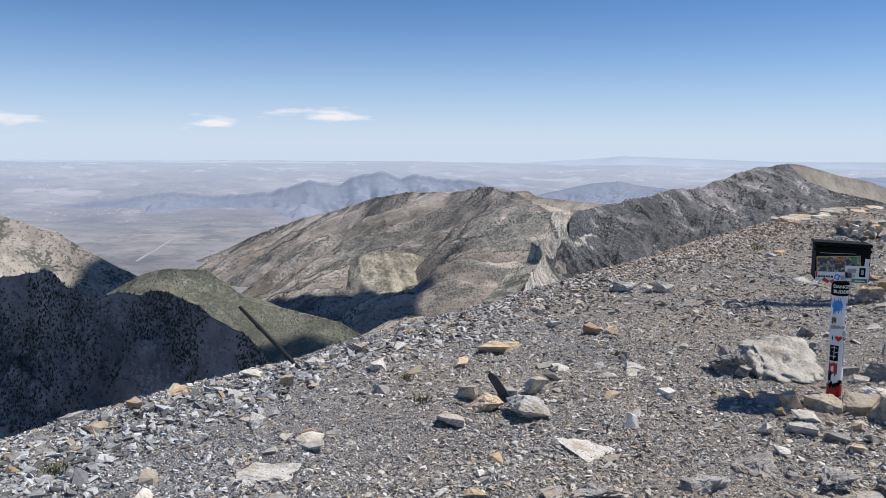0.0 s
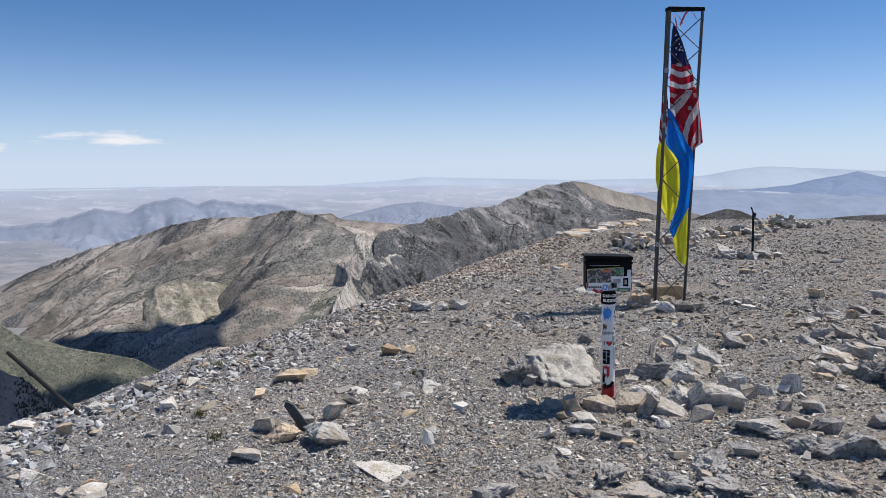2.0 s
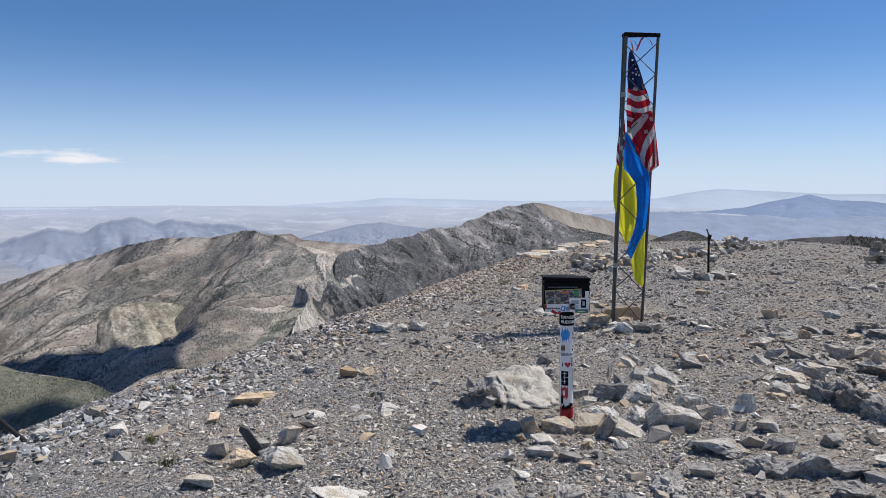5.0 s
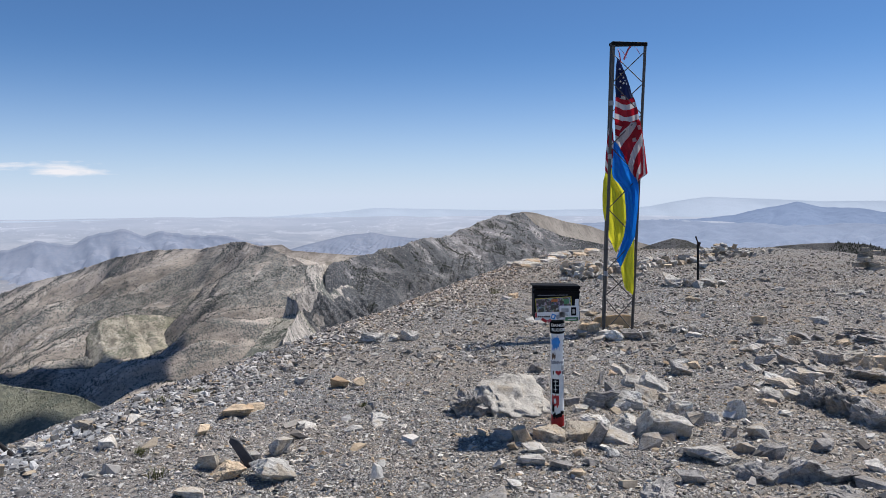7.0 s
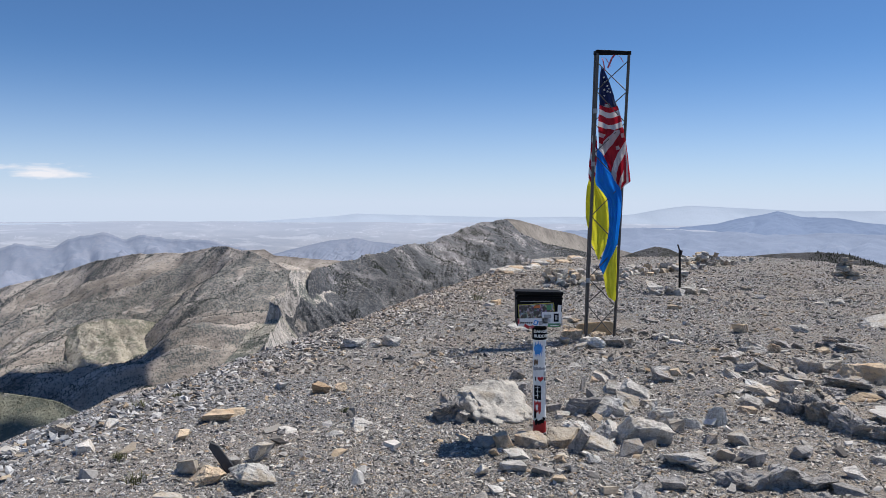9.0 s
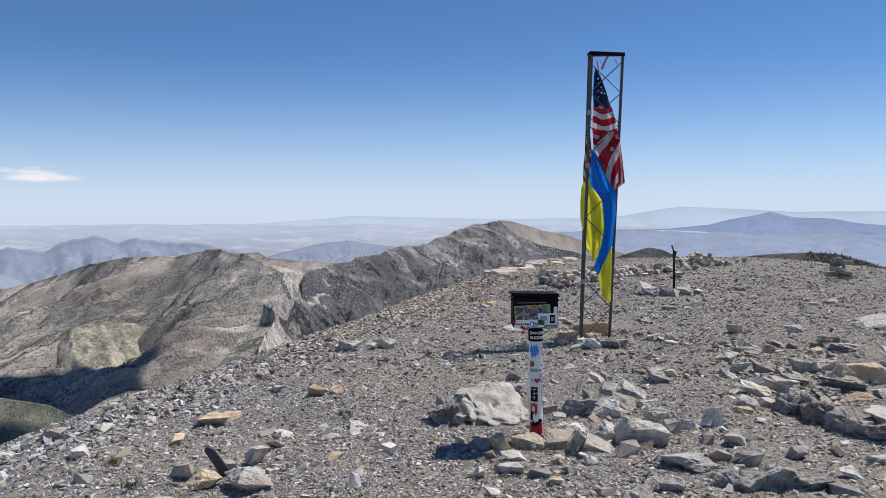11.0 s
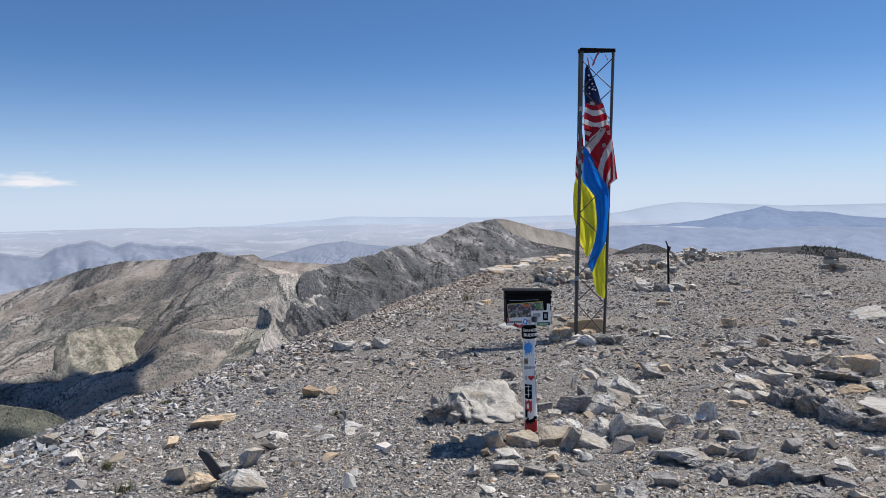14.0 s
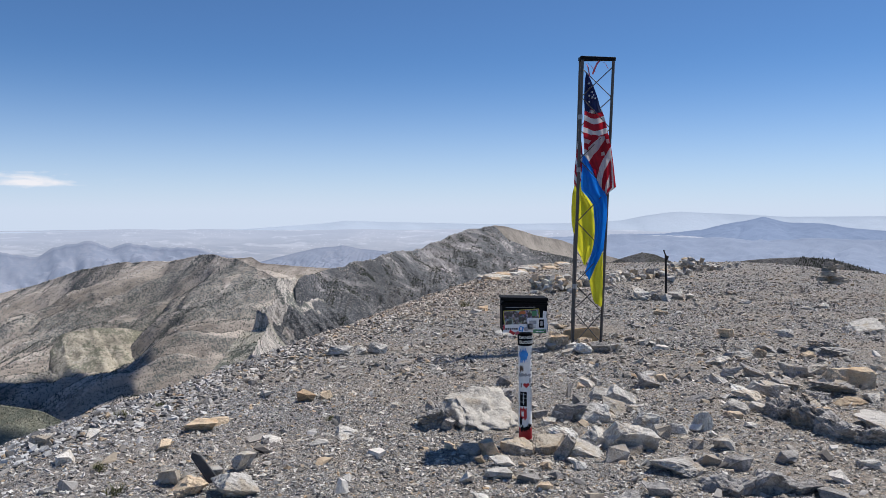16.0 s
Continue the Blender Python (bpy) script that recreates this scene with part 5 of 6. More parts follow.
flag = thing("striped_flag", (1.6, 8.78, 2.2), "starred and striped red, white and blue flag hanging slack", "flag")
cloth("canton", [(2.992, 1.571, 1.585), (2.923, 1.557, 1.616), (2.807, 1.554, 1.663), (2.680, 1.552, 1.711), (2.610, 1.553, 1.731), (2.568, 1.553, 1.745)], CLOTH_NAVY, flag, fold=0.02, seed=1, label="navy blue field with white stars")
cloth("stripes", [(2.610, 1.553, 1.742), (2.540, 1.554, 1.764), (2.424, 1.550, 1.791), (2.308, 1.549, 1.813), (2.215, 1.547, 1.831), (2.098, 1.548, 1.841)], STRIPES, flag, 40, 70, 0.026, 1.1, 2, label="red and white stripes")
cloth("folded_stripes", [(2.320, 1.556, 1.820), (2.215, 1.549, 1.835), (2.098, 1.555, 1.837), (1.981, 1.610, 1.833), (1.864, 1.675, 1.825), (1.759, 1.723, 1.817), (1.665, 1.785, 1.803)], STRIPES_FOLD, flag, 40, 80, 0.03, 1.4, 0.7, 8.752)
cloth("fly_edge", [(2.378, 1.778, 1.810), (2.285, 1.788, 1.832), (2.191, 1.793, 1.854), (2.005, 1.795, 1.882), (1.864, 1.794, 1.900), (1.752, 1.793, 1.915), (1.712, 1.794, 1.859), (1.670, 1.794, 1.808)], STRIPES_TAIL, flag, 30, 70, 0.022, 1.2, 0.4, 8.79)
cloth("hoist_edge", [(2.243, 1.474, 1.521), (2.098, 1.457, 1.527), (1.958, 1.444, 1.524), (1.817, 1.435, 1.515), (1.752, 1.438, 1.488)], STRIPES_LEFT, flag, 16, 50, 0.012, 1.0, 0.9, 8.72)
for x, z, s in ((1.595, 2.884, 0.012), (1.605, 2.830, 0.011), (1.633, 2.791, 0.009), (1.601, 2.749, 0.012), (1.638, 2.733, 0.012), (1.667, 2.722, 0.011), (1.601, 2.684, 0.011), (1.650, 2.759, 0.008), (1.623, 2.842, 0.008)):
    bm = bmesh.new()
    ring = [bm.verts.new((x - 1.6 + (s if k % 2 == 0 else s * 0.42) * math.sin(k * math.pi / 5), 0, z - 2.2 + (s if k % 2 == 0 else s * 0.42) * math.cos(k * math.pi / 5))) for k in range(10)]
    f = bm.faces.new(ring)
    e = bmesh.ops.extrude_face_region(bm, geom=[f])
    bmesh.ops.translate(bm, verts=[v for v in e["geom"] if isinstance(v, bmesh.types.BMVert)], vec=(0, 0.05, 0))
    bmesh.ops.translate(bm, verts=list(bm.verts), vec=(0, -0.034, 0))
    part("star", bm, WHITE, flag)
flag2 = thing("blue_yellow_flag", (1.55, 8.78, 1.2), "blue and yellow flag hanging twisted in the mast", "flag")
cloth("yellow_edge", [(1.794, 1.461, 1.516), (1.677, 1.432, 1.517), (1.536, 1.424, 1.513), (1.371, 1.427, 1.510), (1.265, 1.442, 1.499), (1.230, 1.454, 1.483)], CLOTH_YELLOW, flag2, 16, 50, 0.012, 1.0, 0.3, 8.8, "yellow half")
cloth("yellow_half", [(1.817, 1.478, 1.529), (1.700, 1.483, 1.577), (1.559, 1.485, 1.677), (1.395, 1.486, 1.703), (1.254, 1.489, 1.704), (1.136, 1.493, 1.696), (1.053, 1.503, 1.678), (0.970, 1.541, 1.631), (0.885, 1.573, 1.589)],
      CLOTH_YELLOW, flag2, 30, 80, 0.03, 1.2, 0.5, 8.84)
cloth("blue_half", [(2.110, 1.525, 1.532), (2.040, 1.520, 1.593), (1.888, 1.519, 1.679), (1.747, 1.516, 1.751), (1.700, 1.530, 1.770), (1.630, 1.597, 1.799), (1.548, 1.656, 1.802), (1.395, 1.672, 1.801), (1.254, 1.678, 1.786), (1.159, 1.669, 1.778), (1.053, 1.649, 1.767), (0.970, 1.622, 1.730), (0.876, 1.589, 1.684), (0.805, 1.562, 1.656), (0.729, 1.614, 1.629)],
      CLOTH_BLUE, flag2, 34, 120, 0.034, 1.1, 2.1, 8.75, "blue half")
cloth("yellow_tip", [(1.088, 1.757, 1.769), (1.018, 1.744, 1.770), (0.923, 1.707, 1.771), (0.828, 1.665, 1.772), (0.734, 1.624, 1.775), (0.639, 1.639, 1.776), (0.544, 1.656, 1.772), (0.496, 1.666, 1.773), (0.453, 1.688, 1.768), (0.430, 1.745, 1.764)], CLOTH_YELLOW, flag2, 22, 60, 0.018, 1.0, 1.2, 8.772)
for x0, x1, z0, z1 in ((1.57, 1.66, 3.1, 3.0), (1.7, 1.63, 3.12, 2.98), (1.74, 1.8, 3.11, 3.04), (1.56, 1.6, 3.09, 2.95)):
    tie = thing("ribbon", (x0, 8.72, z0), "faded red ribbon tied under the mast top", "ribbon", "ribbons on the mast")
    bm = bmesh.new()
    pts = [(0, 0, 0), ((x1 - x0) * 0.4, -0.01, (z1 - z0) * 0.25), (x1 - x0, 0.01, z1 - z0)]
    side = [(bm.verts.new(Vector(p) + Vector((-0.008, 0, 0.006))), bm.verts.new(Vector(p) + Vector((0.008, 0.003, -0.006)))) for p in pts]
    for (a, b), (c, d) in zip(side, side[1:]):
        bm.faces.new((a, b, d, c))
    part("band", bm, PINK, tie)
# brown board behind the legs
bm = bmesh.new()
pts = [(-0.22, 0), (0.22, 0), (0.23, 0.08), (0.2, 0.15), (0.1, 0.155), (-0.1, 0.14), (-0.2, 0.125), (-0.235, 0.06)]
f = bm.faces.new([bm.verts.new((x, 0, z)) for x, z in pts])
e = bmesh.ops.extrude_face_region(bm, geom=[f])
bmesh.ops.translate(bm, verts=[v for v in e["geom"] if isinstance(v, bmesh.types.BMVert)], vec=(0, 0.06, 0))
bmesh.ops.recalc_face_normals(bm, faces=list(bm.faces))
bmesh.ops.bevel(bm, geom=list(bm.edges), offset=0.01, segments=2, affect="EDGES")
ob = part("wooden_board", bm, WOOD)
ob.location, ob.rotation_euler = (1.6, 9.05, float(ground_z(1.6, 9.05)) - 0.01), (radians(-6), 0, radians(4))
tagged(ob, "brown weathered board standing between the mast legs", "board")


# ---- register box on its post ----
post = thing("register_post", (0.527, 5.0, 0.028), "black register box on a white post covered in stickers", "register box")
R = 0.0405
tube = bmesh.new()
bmesh.ops.create_cone(tube, cap_ends=True, segments=40, radius1=R, radius2=R, depth=0.70, matrix=pose(0, 0, 0.31))
pipe = part("pipe", tube, WHITE, post, "white painted pipe")
LEAN = -0.6
post.rotation_euler, post.scale = (0, radians(LEAN), 0), (1.03, 1.03, 1.03)
ring = bmesh.new()
bmesh.ops.create_cone(ring, cap_ends=True, segments=40, radius1=R + 0.005, radius2=R + 0.005, depth=0.075, matrix=pose(0, 0, 0.635))
bmesh.ops.bevel(ring, geom=[e for e in ring.edges if abs(e.verts[0].co.z - e.verts[1].co.z) < 1e-4], offset=0.004, segments=2, affect="EDGES")
collar = part("collar", ring, BLACK, post, "black collar with white lettering")


def wrap(name, z0, z1, a0, a1, material, parent, lift=0.001, label="", r=R, ragged=0.0, seed=0):
    """A sticker wrapped round the pipe; angle 0 faces the path."""
    bm = bmesh.new()
    n, m = 14, 8
    rg = np.random.default_rng(seed)
    g = [[None] * (m + 1) for _ in range(n + 1)]
    for i in range(n + 1):
        a = radians(a0 + (a1 - a0) * i / n)
        up, dn = rg.uniform(-ragged, ragged, 2)
        for j in range(m + 1):
            z = (z0 + dn) + ((z1 + up) - (z0 + dn)) * j / m
            g[i][j] = bm.verts.new(((r + lift) * math.sin(a), -(r + lift) * math.cos(a), z))
    for i in range(n):
        for j in range(m):
            bm.faces.new((g[i][j], g[i + 1][j], g[i + 1][j + 1], g[i][j + 1]))
    return part(name, bm, material, parent, label)


def lettering(name, text, size, material, parent, at, r=None, label="", rot=None, weight=0.0):
    """Raised letters, flat or wrapped round a pipe of radius r."""
    cu = bpy.data.curves.new(name, "FONT")
    cu.body, cu.size, cu.extrude, cu.align_x, cu.offset = text, size, 0.0006, "CENTER", weight
    tmp = new("letters", cu)
    me = bpy.data.meshes.new_from_object(tmp.evaluated_get(bpy.context.evaluated_depsgraph_get()))
    bpy.data.objects.remove(tmp)
    bpy.data.curves.remove(cu)
    for v in me.vertices:
        x, y, z = v.co
        if rot:
            x, y = x * math.cos(rot) - y * math.sin(rot), x * math.sin(rot) + y * math.cos(rot)
        if r:
            a = (at[0] + x) / r
            v.co = ((r + z + 0.0018) * math.sin(a), -(r + z + 0.0018) * math.cos(a), at[2] + y)
        else:
            v.co = (at[0] + x, at[1] - z, at[2] + y)
    me.materials.append(material)
    ob = new(name, me)
    ob.parent = parent
    return tagged(ob, label)


lettering("lettering", "DANGER", 0.025, WHITE, collar, (0.008, 0, 0.643), R + 0.005, "white capital letters", weight=0.0008)
lettering("lettering", "BUDDIES", 0.025, WHITE, collar, (0.01, 0, 0.614), R + 0.005, "white capital letters", weight=0.0008)
# stickers down the pipe
wrap("sticker", 0.505, 0.575, -50, 12, BLUE, pipe, 0.0012, "blue splash sticker", ragged=0.018, seed=2)
wrap("sticker", 0.53, 0.56, -62, 20, BLUE, pipe, 0.0014, "blue splash sticker", ragged=0.01, seed=5)
wrap("sticker", 0.44, 0.475, -60, -20, BROWN, pipe, 0.0012, "worn printed sticker", ragged=0.012, seed=3)
for k, z in enumerate((0.44, 0.465, 0.49, 0.515, 0.54)):
    wrap("sticker", z, z + (0.009 if k % 2 else 0.016), 46 + 5 * (k % 3), 64 + 4 * (k % 2), BLACK, pipe, 0.0012, "black printed bar", ragged=0.002, seed=20 + k)
wrap("sticker", 0.41, 0.425, -70, 60, GREYV, pipe, 0.0012, "grey torn tape", ragged=0.006, seed=4)
lettering("lettering", "I", 0.032, BLACK, pipe, (-0.029, 0, 0.344), R, "black letter", weight=0.001)
lettering("lettering", "U", 0.032, BLACK, pipe, (0.035, 0, 0.344), R, "black letter", weight=0.001)
bm = bmesh.new()
ringv = []
for k in range(28):
    t = 2 * math.pi * k / 28
    hx, hz = 0.00115 * 16 * math.sin(t) ** 3, 0.00115 * (13 * math.cos(t) - 5 * math.cos(2 * t) - 2 * math.cos(3 * t) - math.cos(4 * t))
    a = (hx + 0.002) / R
    ringv.append(bm.verts.new(((R + 0.0018) * math.sin(a), -(R + 0.0018) * math.cos(a), 0.356 + hz)))
bm.faces.new(ringv)
part("heart", bm, RED, pipe, "small red heart")
wrap("sticker", 0.225, 0.315, -58, 8, BLACK, pipe, 0.0012, "black sticker with fine white lines", seed=6)
for z, a in ((0.25, -40), (0.275, -20), (0.3, -35)):
    wrap("sticker", z, z + 0.003, a - 15, a + 32, WHITE, pipe, 0.0018, "thin white line")
wrap("sticker", 0.235, 0.31, -24, -20, WHITE, pipe, 0.0018, "thin white line")
wrap("sticker", 0.145, 0.215, -58, 6, RED, pipe, 0.0012, "red and white sticker", ragged=0.01, seed=7)
wrap("sticker", 0.165, 0.195, -40, -18, WHITE, pipe, 0.0018, "white emblem", ragged=0.008, seed=8)
wrap("sticker", 0.1, 0.16, -60, -34, BLACK, pipe, 0.0016, "black torn sticker", ragged=0.014, seed=9)
wrap("sticker", 0.09, 0.115, 20, 58, BLACK, pipe, 0.0014, "black torn sticker", ragged=0.006, seed=10)
wrap("sticker", 0.018, 0.092, -78, 66, RED, pipe, 0.0012, "bright red sticker", ragged=0.006, seed=11)
wrap("sticker", 0.072, 0.102, -50, 34, BLACK, pipe, 0.0018, "black sticker edge", ragged=0.01, seed=12)
wrap("sticker", 0.37, 0.40, 30, 70, GREYV, pipe, 0.0012, "faded printed sticker", ragged=0.004, seed=13)
wrap("sticker", 0.19, 0.33, 46, 72, GREYV, pipe, 0.0012, "faded printed sticker", ragged=0.01, seed=14)
wrap("foot", -0.03, 0.012, -180, 180, STEEL, pipe, 0.002, "bare rusty foot")
# the box: five sheets and a lid
case = part("case", box(0.272, 0.2, 0.19, (-0.01, 0.0, 0.786), (0, 0, 0), 0.006), BLACK, post, "black painted metal case")
lid = part("lid", box(0.284, 0.222, 0.01, (-0.012, -0.004, 0.894), (-2.5, 1.6, 0), 0.003), BLACK, post, "black sloping lid")
part("lip", box(0.284, 0.006, 0.014, (-0.012, -0.113, 0.891), (0, 1.6, 0), 0.002), BLACK, lid, "folded lid lip")
part("edge_strip", box(0.285, 0.012, 0.014, (-0.012, -0.098, 0.862), (0, 0.8, 0), 0.002), BLACK, case, "folded metal edge")
FRONT = -0.1012


def label_on(u0, u1, v0, v1, material, label="", tilt=0.0, layer=0):
    """A sticker on the front of the case; u across, v up, in metres from its lower left corner."""
    x, z = -0.146 + (u0 + u1) / 2, 0.68 + (v0 + v1) / 2
    part("sticker", box(u1 - u0, 0.0012, v1 - v0, (x, FRONT - 0.0012 * layer, z), (0, tilt, 0)), material, case, label)


label_on(0.008, 0.225, 0.048, 0.15, YELLOW, "colourful picture sticker", -3)
label_on(0.012, 0.221, 0.052, 0.146, PHOTO, "dark colour picture print", -3, 1)
label_on(0.1, 0.14, 0.124, 0.14, ORANGE, "orange part of the picture", -3, 2)
label_on(0.178, 0.207, 0.112, 0.142, GREEN, "green part of the picture", -3, 2)
label_on(0.15, 0.266, 0.03, 0.1, WHITE, "white printed card", 0, 3)
label_on(0.162, 0.205, 0.062, 0.084, GREYV, "grey printed block", 0, 4)
for k in range(3):
    label_on(0.162, 0.2, 0.04 + 0.007 * k, 0.043 + 0.007 * k, GREYV, "", 0, 4)
label_on(0.22, 0.25, 0.04, 0.09, BLACK, "dark printed panel", 0, 4)
label_on(0.228, 0.242, 0.052, 0.08, GREYV, "", 0, 5)
label_on(0.003, 0.185, 0.014, 0.062, WHITE, "white sticker strip", -1, 3)
label_on(0.252, 0.268, 0.012, 0.1, WHITE, "white sticker edge", 2, 4)
label_on(0.02, 0.2, 0.163, 0.166, GREYV, "thin bright seam", 0, 1)
for k in range(6):
    label_on(0.018 + 0.013 * k, 0.027 + 0.013 * k, 0.03, 0.04, BLACK, "", -1, 4)
label_on(0.004, 0.014, 0.03, 0.06, RED, "red sticker corner", 0, 4)
label_on(0.1, 0.126, 0.02, 0.05, BLUE, "blue badge", 20, 4)
label_on(0.106, 0.118, 0.026, 0.044, WHITE, "", 20, 5)
label_on(0.13, 0.155, 0.022, 0.045, GREYV, "grey badge", -15, 5)
label_on(0.04, 0.075, 0.004, 0.022, RED, "red pointed sticker", 32, 5)
label_on(0.078, 0.1, 0.002, 0.018, PINK, "pink sticker", -28, 5)
label_on(0.185, 0.262, 0.008, 0.03, GREEN, "green printed sticker", 0, 4)
label_on(0.2, 0.25, 0.015, 0.02, WHITE, "", 0, 5)
label_on(0.244, 0.266, 0.1, 0.14, WHITE, "worn white sticker", 3, 3)
for y, z, m in ((-0.06, 0.82, WHITE), (-0.04, 0.76, GREYV), (-0.07, 0.72, BLUE), (-0.03, 0.70, WHITE), (0.03, 0.79, GREYV)):
    part("sticker", box(0.0012, 0.045, 0.05, (0.1268, y, z), (8, 0, 0)), m, case, "sticker on the side of the case")

# ---- stake and leaning pole ----
stake = thing("steel_stake", (3.75, 13.28, 0), "rusty steel stake standing in rocks", "stake")
RUST = plain("rusty_steel", (0.014, 0.011, 0.01), 0.8, 0.0, vary=0.4)
part("shaft", rod((0, 0, -0.05), (-0.012, 0, 0.74), 0.019, 8), RUST, stake)
part("crosspiece", box(0.05, 0.05, 0.07, (0.0, 0, 0.70), (0, 12, 0), 0.004), RUST, stake)
part("tip", rod((-0.01, 0, 0.72), (-0.05, 0, 0.83), 0.012, 8), RUST, stake)
pole = thing("leaning_pole", (-2.815, 4.6, 0.0), "thin dark pole leaning out over the drop", "pole")
part("rod", rod((0.03, -0.02, -0.05), (-0.866, 0.6, 0.20), 0.0145, 12), RUST, pole)
part("collar", rod((-0.55, 0.38, 0.11), (-0.585, 0.405, 0.12), 0.018, 12), RUST, pole)

# ---- grass tufts ----
GRASS = plain("dry_grass", (0.14, 0.14, 0.06), 0.8, vary=0.4)


def tuft(x, y, size, seed):
    rg = np.random.default_rng(seed)
    bm = bmesh.new()
    for _ in range(70):
        a, lean, h = rg.uniform(0, 6.283), rg.uniform(0.2, 1.1), size * rg.uniform(0.4, 1.0)
        bx, by = size * rg.normal(0, 0.35, 2)
        d = Vector((math.cos(a), math.sin(a), 0))
        side = Vector((-d.y, d.x, 0)) * 0.0022
        p = Vector((bx, by, 0))
        q = p + d * lean * h * 0.5 + Vector((0, 0, h * 0.6))
        tip = p + d * lean * h + Vector((0, 0, h * 0.85))
        v = [bm.verts.new(c) for c in (p - side, p + side, q + side * 0.8, q - side * 0.8, tip)]
        bm.faces.new(v[:4])
        bm.faces.new((v[3], v[2], v[4]))
    ob = part("grass_tuft", bm, GRASS)
    ob.location = (x, y, float(ground_z(x, y)) - 0.004)
    tagged(ob, "low dry olive grass tuft among the gravel", "grass", "grass tufts")


for k, (x, y, s) in enumerate(((-1.72, 4.1, 0.07), (-1.95, 4.45, 0.06), (-2.9, 2.6, 0.07), (-2.35, 5.75, 0.08), (-2.2, 6.1, 0.07), (0.35, 12.2, 0.16), (-0.8, 5.6, 0.05), (-3.0, 4.0, 0.06))):
    tuft(x, y, s, k)


# ---- clouds that shade the valley ----
CLOUD = Nodes("cloud", 1.0).done((0.85, 0.86, 0.88))


def cloud(x, y, z, sx, sy, seed, height=600.0, turn=0.0):
    """A cumulus bank up the sun's line from the place that it shades."""
    bm = bmesh.new()
    bmesh.ops.create_icosphere(bm, subdivisions=4, radius=1)
    for v in bm.verts:
        d = Vector(v.co)
        k = 1 + 0.35 * noise.fractal(d * 1.7 + Vector((seed * 3.1, 0, 0)), 0.8, 2.0, 4)
        v.co = (d.x * sx * k, d.y * sy * k, d.z * 35 * k)
    ob = part("cloud", bm, CLOUD)
    s = (height - z) / SUN_DIR.z
    ob.location = (x + SUN_DIR.x * s, y + SUN_DIR.y * s, height)
    ob.rotation_euler = (0, 0, radians(turn))
    tagged(ob, "white cumulus cloud high over the mountains", "cloud", "clouds")


def spot(az, el, d):
    return d * math.sin(radians(az)), d * math.cos(radians(az)), 1.5 + d * math.tan(radians(el))


cloud(*spot(-47, -12, 415), 135, 105, 1)
cloud(*spot(-28.2, -12.4, 1120), 130, 84, 2, turn=10)
cloud(*spot(-30.2, -14.4, 705), 38, 18, 3)
cloud(*spot(-41.5, -9.0, 960), 60, 40, 4)

# ---- conifers on the slopes ----
PINE = plain("conifer_green", (0.055, 0.064, 0.046), 0.9, vary=0.4, scale=1.0)


# Foliage colour lifted towards blue-grey in place of distance haze.
SCRUB = plain("grey_green_scrub", (0.1, 0.111, 0.106), 0.9, vary=0.4, scale=1.0)


def forest(name, grid, count, low, high, seed, label, cover=0.5, patch=60.0, sides=4, material=None, top=0.0, bottom=1.0, left=0.0, right=1.0, wide=0.21, lie=0.0, run=None, category="trees"):
    """Small trees and bushes over a slope; wide: half width to height; lie: how much more thickly they stand on the cooler north-west sides; run: bearing of long strips of them."""
    rg = np.random.default_rng(seed)
    nu, nv = grid.shape[:2]
    i, j = rg.integers(int(left * nu), int(right * (nu - 1)), count), rg.integers(int(top * nv), int(bottom * (nv - 1)), count)
    a, b = rg.random((2, count, 1))
    p = grid[i, j] * (1 - a) * (1 - b) + grid[i + 1, j] * a * (1 - b) + grid[i, j + 1] * (1 - a) * b + grid[i + 1, j + 1] * a * b
    g = np.cross(grid[i + 1, j] - grid[i, j], grid[i, j + 1] - grid[i, j])
    g = g * np.sign(g[:, 2:]) / np.linalg.norm(g, axis=1, keepdims=True)
    cool = -0.8 * g[:, 0] + 0.3 * g[:, 1]
    qx, qy = p[:, 0] / patch, p[:, 1] / patch
    if run is not None:
        c, e = math.cos(radians(run)), math.sin(radians(run))
        qx, qy = 0.22 * (c * qx + e * qy), c * qy - e * qx
    keep = fbm(qx, qy, seed, 4) * 0.5 + 0.5 < cover + lie * (cool - 0.05) + rg.normal(0, 0.06, count)
    keep &= p[:, 2] > ground_z(p[:, 0], p[:, 1]) - 1
    p = p[keep]
    n = len(p)
    h = rg.uniform(low, high, n) * rg.uniform(0.7, 1.2, n)
    w = h * wide * rg.uniform(0.75, 1.25, n)
    ang = np.arange(sides) * 2 * np.pi / sides
    base = np.stack([np.cos(ang), np.sin(ang), np.zeros(sides)], -1)[None] * w[:, None, None] * rg.uniform(0.7, 1.25, (n, sides, 1)) + p[:, None] + np.array([0, 0, 0.04]) * h[:, None, None]
    tip = p[:, None] + np.stack([rg.normal(0, 0.05, n), rg.normal(0, 0.05, n), np.ones(n)], -1)[:, None] * h[:, None, None]
    v = np.concatenate([base, tip], 1).reshape(-1, 3)
    k = np.arange(sides)
    t = np.stack([k, (k + 1) % sides, np.full(sides, sides)], -1)
    tris = (t[None] + (np.arange(n) * (sides + 1))[:, None, None]).reshape(-1, 3)
    tagged(new(name, mesh_from(name, v, tris, material or PINE)), label, category, kind="stuff")


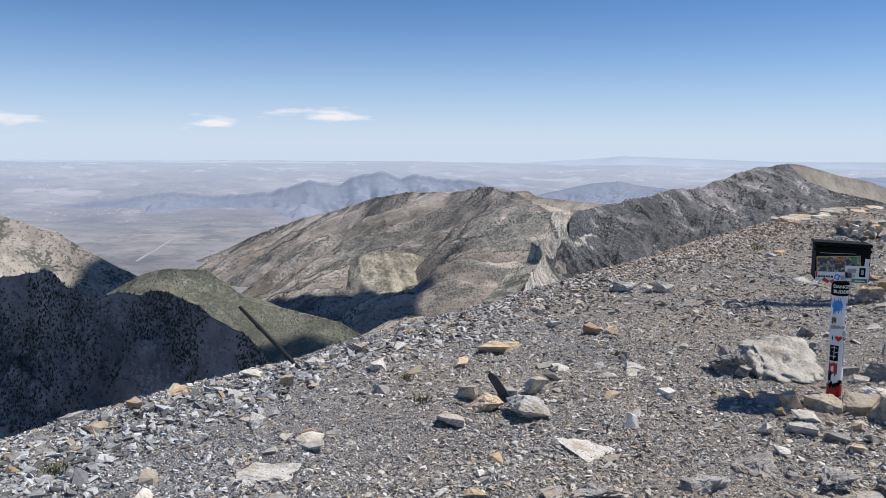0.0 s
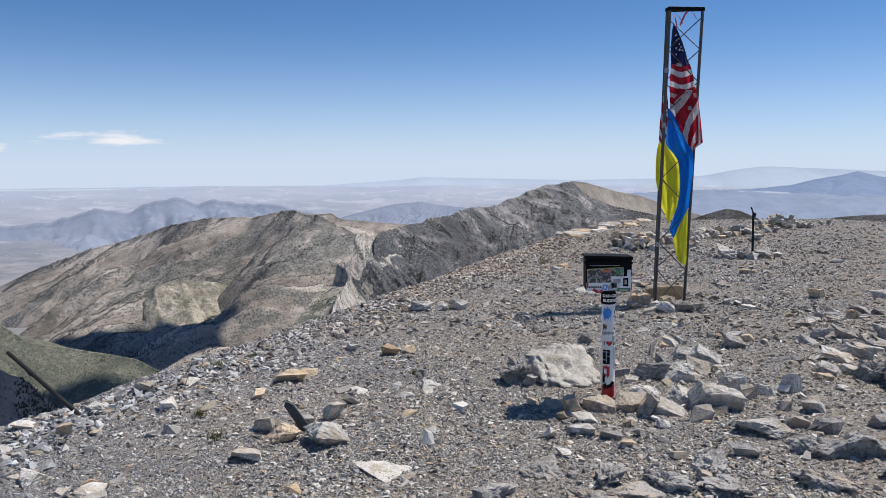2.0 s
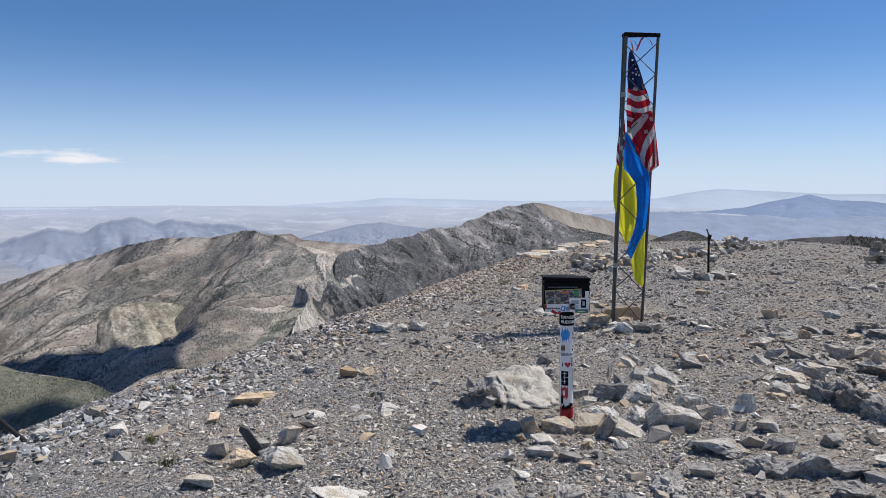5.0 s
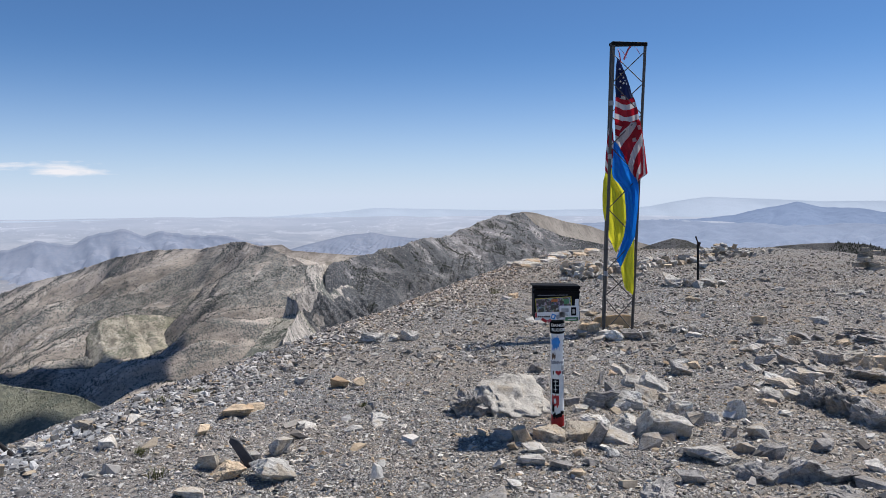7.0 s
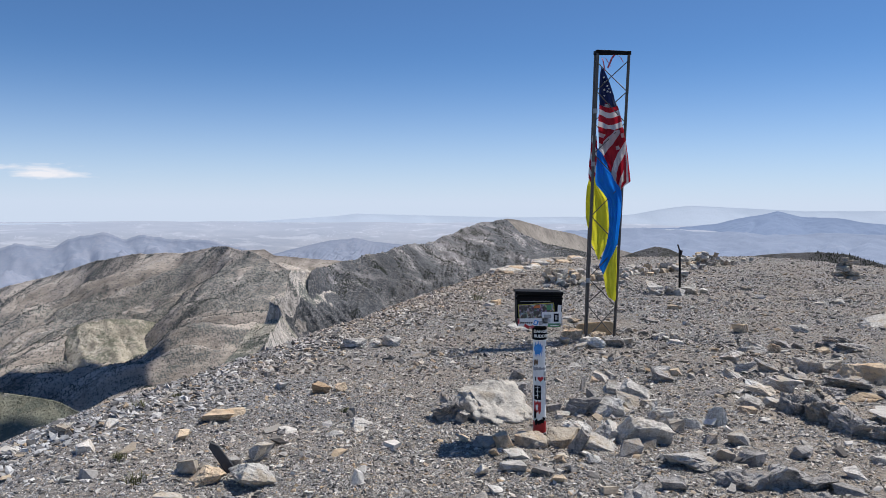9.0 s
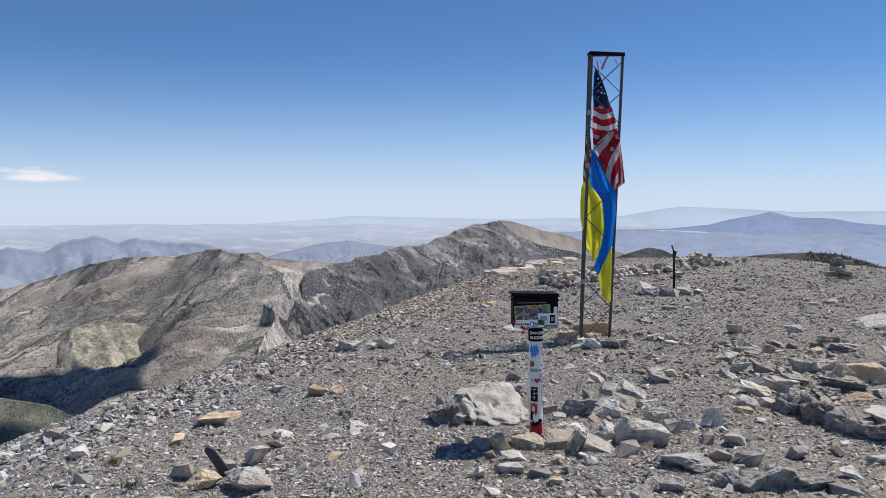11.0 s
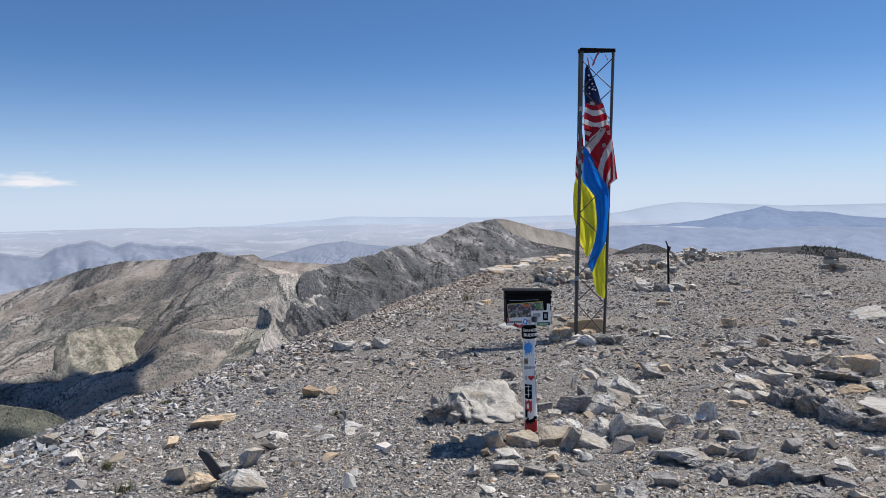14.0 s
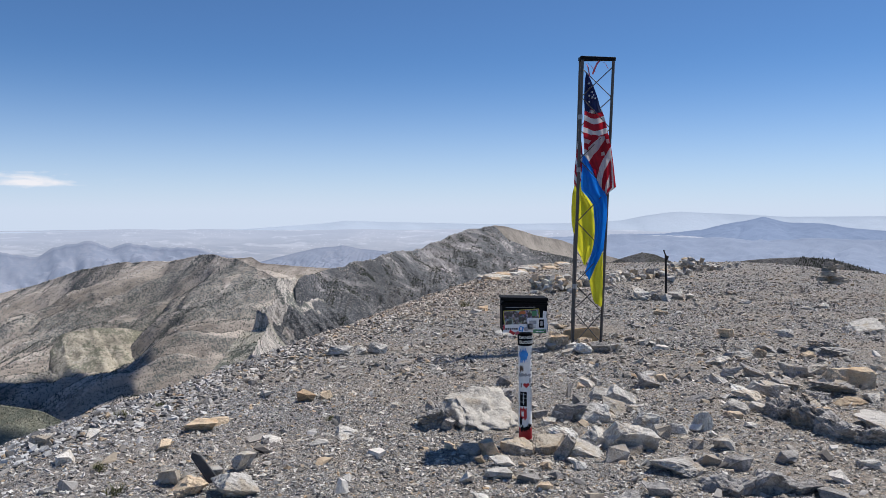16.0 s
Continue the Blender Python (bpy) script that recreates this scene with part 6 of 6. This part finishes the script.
forest("ridge_scrub", RIDGE, 80000, 1.1, 2.3, 91, "dark conifers and scrub scattered over the brown ridge", 0.45, 34, material=SCRUB, wide=0.5, lie=0.25, run=54.8)
forest("peak_conifers", PEAK, 130000, 0.6, 1.2, 92, "dark conifers covering the slopes below the peak", 0.52, 26, wide=0.42, lie=0.3)
forest("slope_timber", SPUR, 16000, 0.7, 1.4, 103, "dark conifers below the pale cliffs", 0.52, 22, wide=0.4, top=0.35, material=SCRUB)
forest("hill_conifers", GREENHILL, 12000, 0.8, 1.6, 93, "conifers on the low green hills", 0.5, 60)
forest("cliff_conifers", GULCH, 34000, 0.8, 1.8, 94, "conifers clinging to the shaded cliff", 0.5, 18, wide=0.4)
forest("shoulder_conifers", LEFTSLOPE, 7000, 1.0, 2.0, 95, "conifers on the tan shoulder", 0.45, 70)
forest("fringe_conifers", HILL, 5500, 0.3, 0.75, 96, "dark conifers covering the low hill", 0.95, 30, left=0.36)
forest("spur_conifers", SPUR, 2500, 0.7, 1.4, 97, "conifers among the pale cliffs", 0.45, 30)


def lowland(az0, az1, r0, r1, rows):
    a, r = np.meshgrid(np.radians(np.linspace(az0, az1, rows)), np.linspace(r0, r1, rows), indexing="ij")
    x, y = r * np.sin(a), r * np.cos(a)
    return np.stack([x, y, ground_z(x, y)], -1)


FOREST = plain("forest_green", (0.068, 0.088, 0.058), 0.9, vary=0.4, scale=1.0)
forest("ridge_conifers", RIDGE, 34000, 1.1, 2.2, 98, "dark conifer forest along the foot of the ridge", 0.62, 120, top=0.6, material=FOREST)
forest("valley_conifers", lowland(-37, -16, 760, 1250, 60), 26000, 1.1, 2.2, 99, "dark conifer forest on the valley floor", 0.7, 120, material=FOREST)
forest("slope_conifers", RIDGE, 12000, 1.2, 2.4, 100, "scattered conifers on the bare ridge slope", 0.55, 90, top=0.25, left=0.55)
forest("knoll_conifers", MESA, 1800, 1.0, 1.9, 101, "scattered conifers on the tan knoll", 0.5, 50)
forest("bench_conifers", MEADOW, 1500, 0.5, 1.1, 102, "scattered conifers on the grassy bench", 0.5, 25)
forest("peak_outcrops", PEAK, 8000, 0.5, 1.4, 104, "pale rock outcrops on the timbered peak", 0.42, 22, 5, M_CRAG, 0.0, 0.8, wide=0.9, category="outcrops")
forest("ridge_outcrops", RIDGE, 16000, 0.6, 1.7, 106, "pale rock outcrops on the brown ridge", 0.4, 40, 5, M_CRAG, 0.0, 0.8, wide=0.9, run=54.8, category="outcrops")
forest("gulch_outcrops", GULCH, 5000, 0.6, 1.8, 107, "pale rock outcrops on the shaded cliff", 0.42, 20, 5, M_CRAG, wide=0.8, category="outcrops")
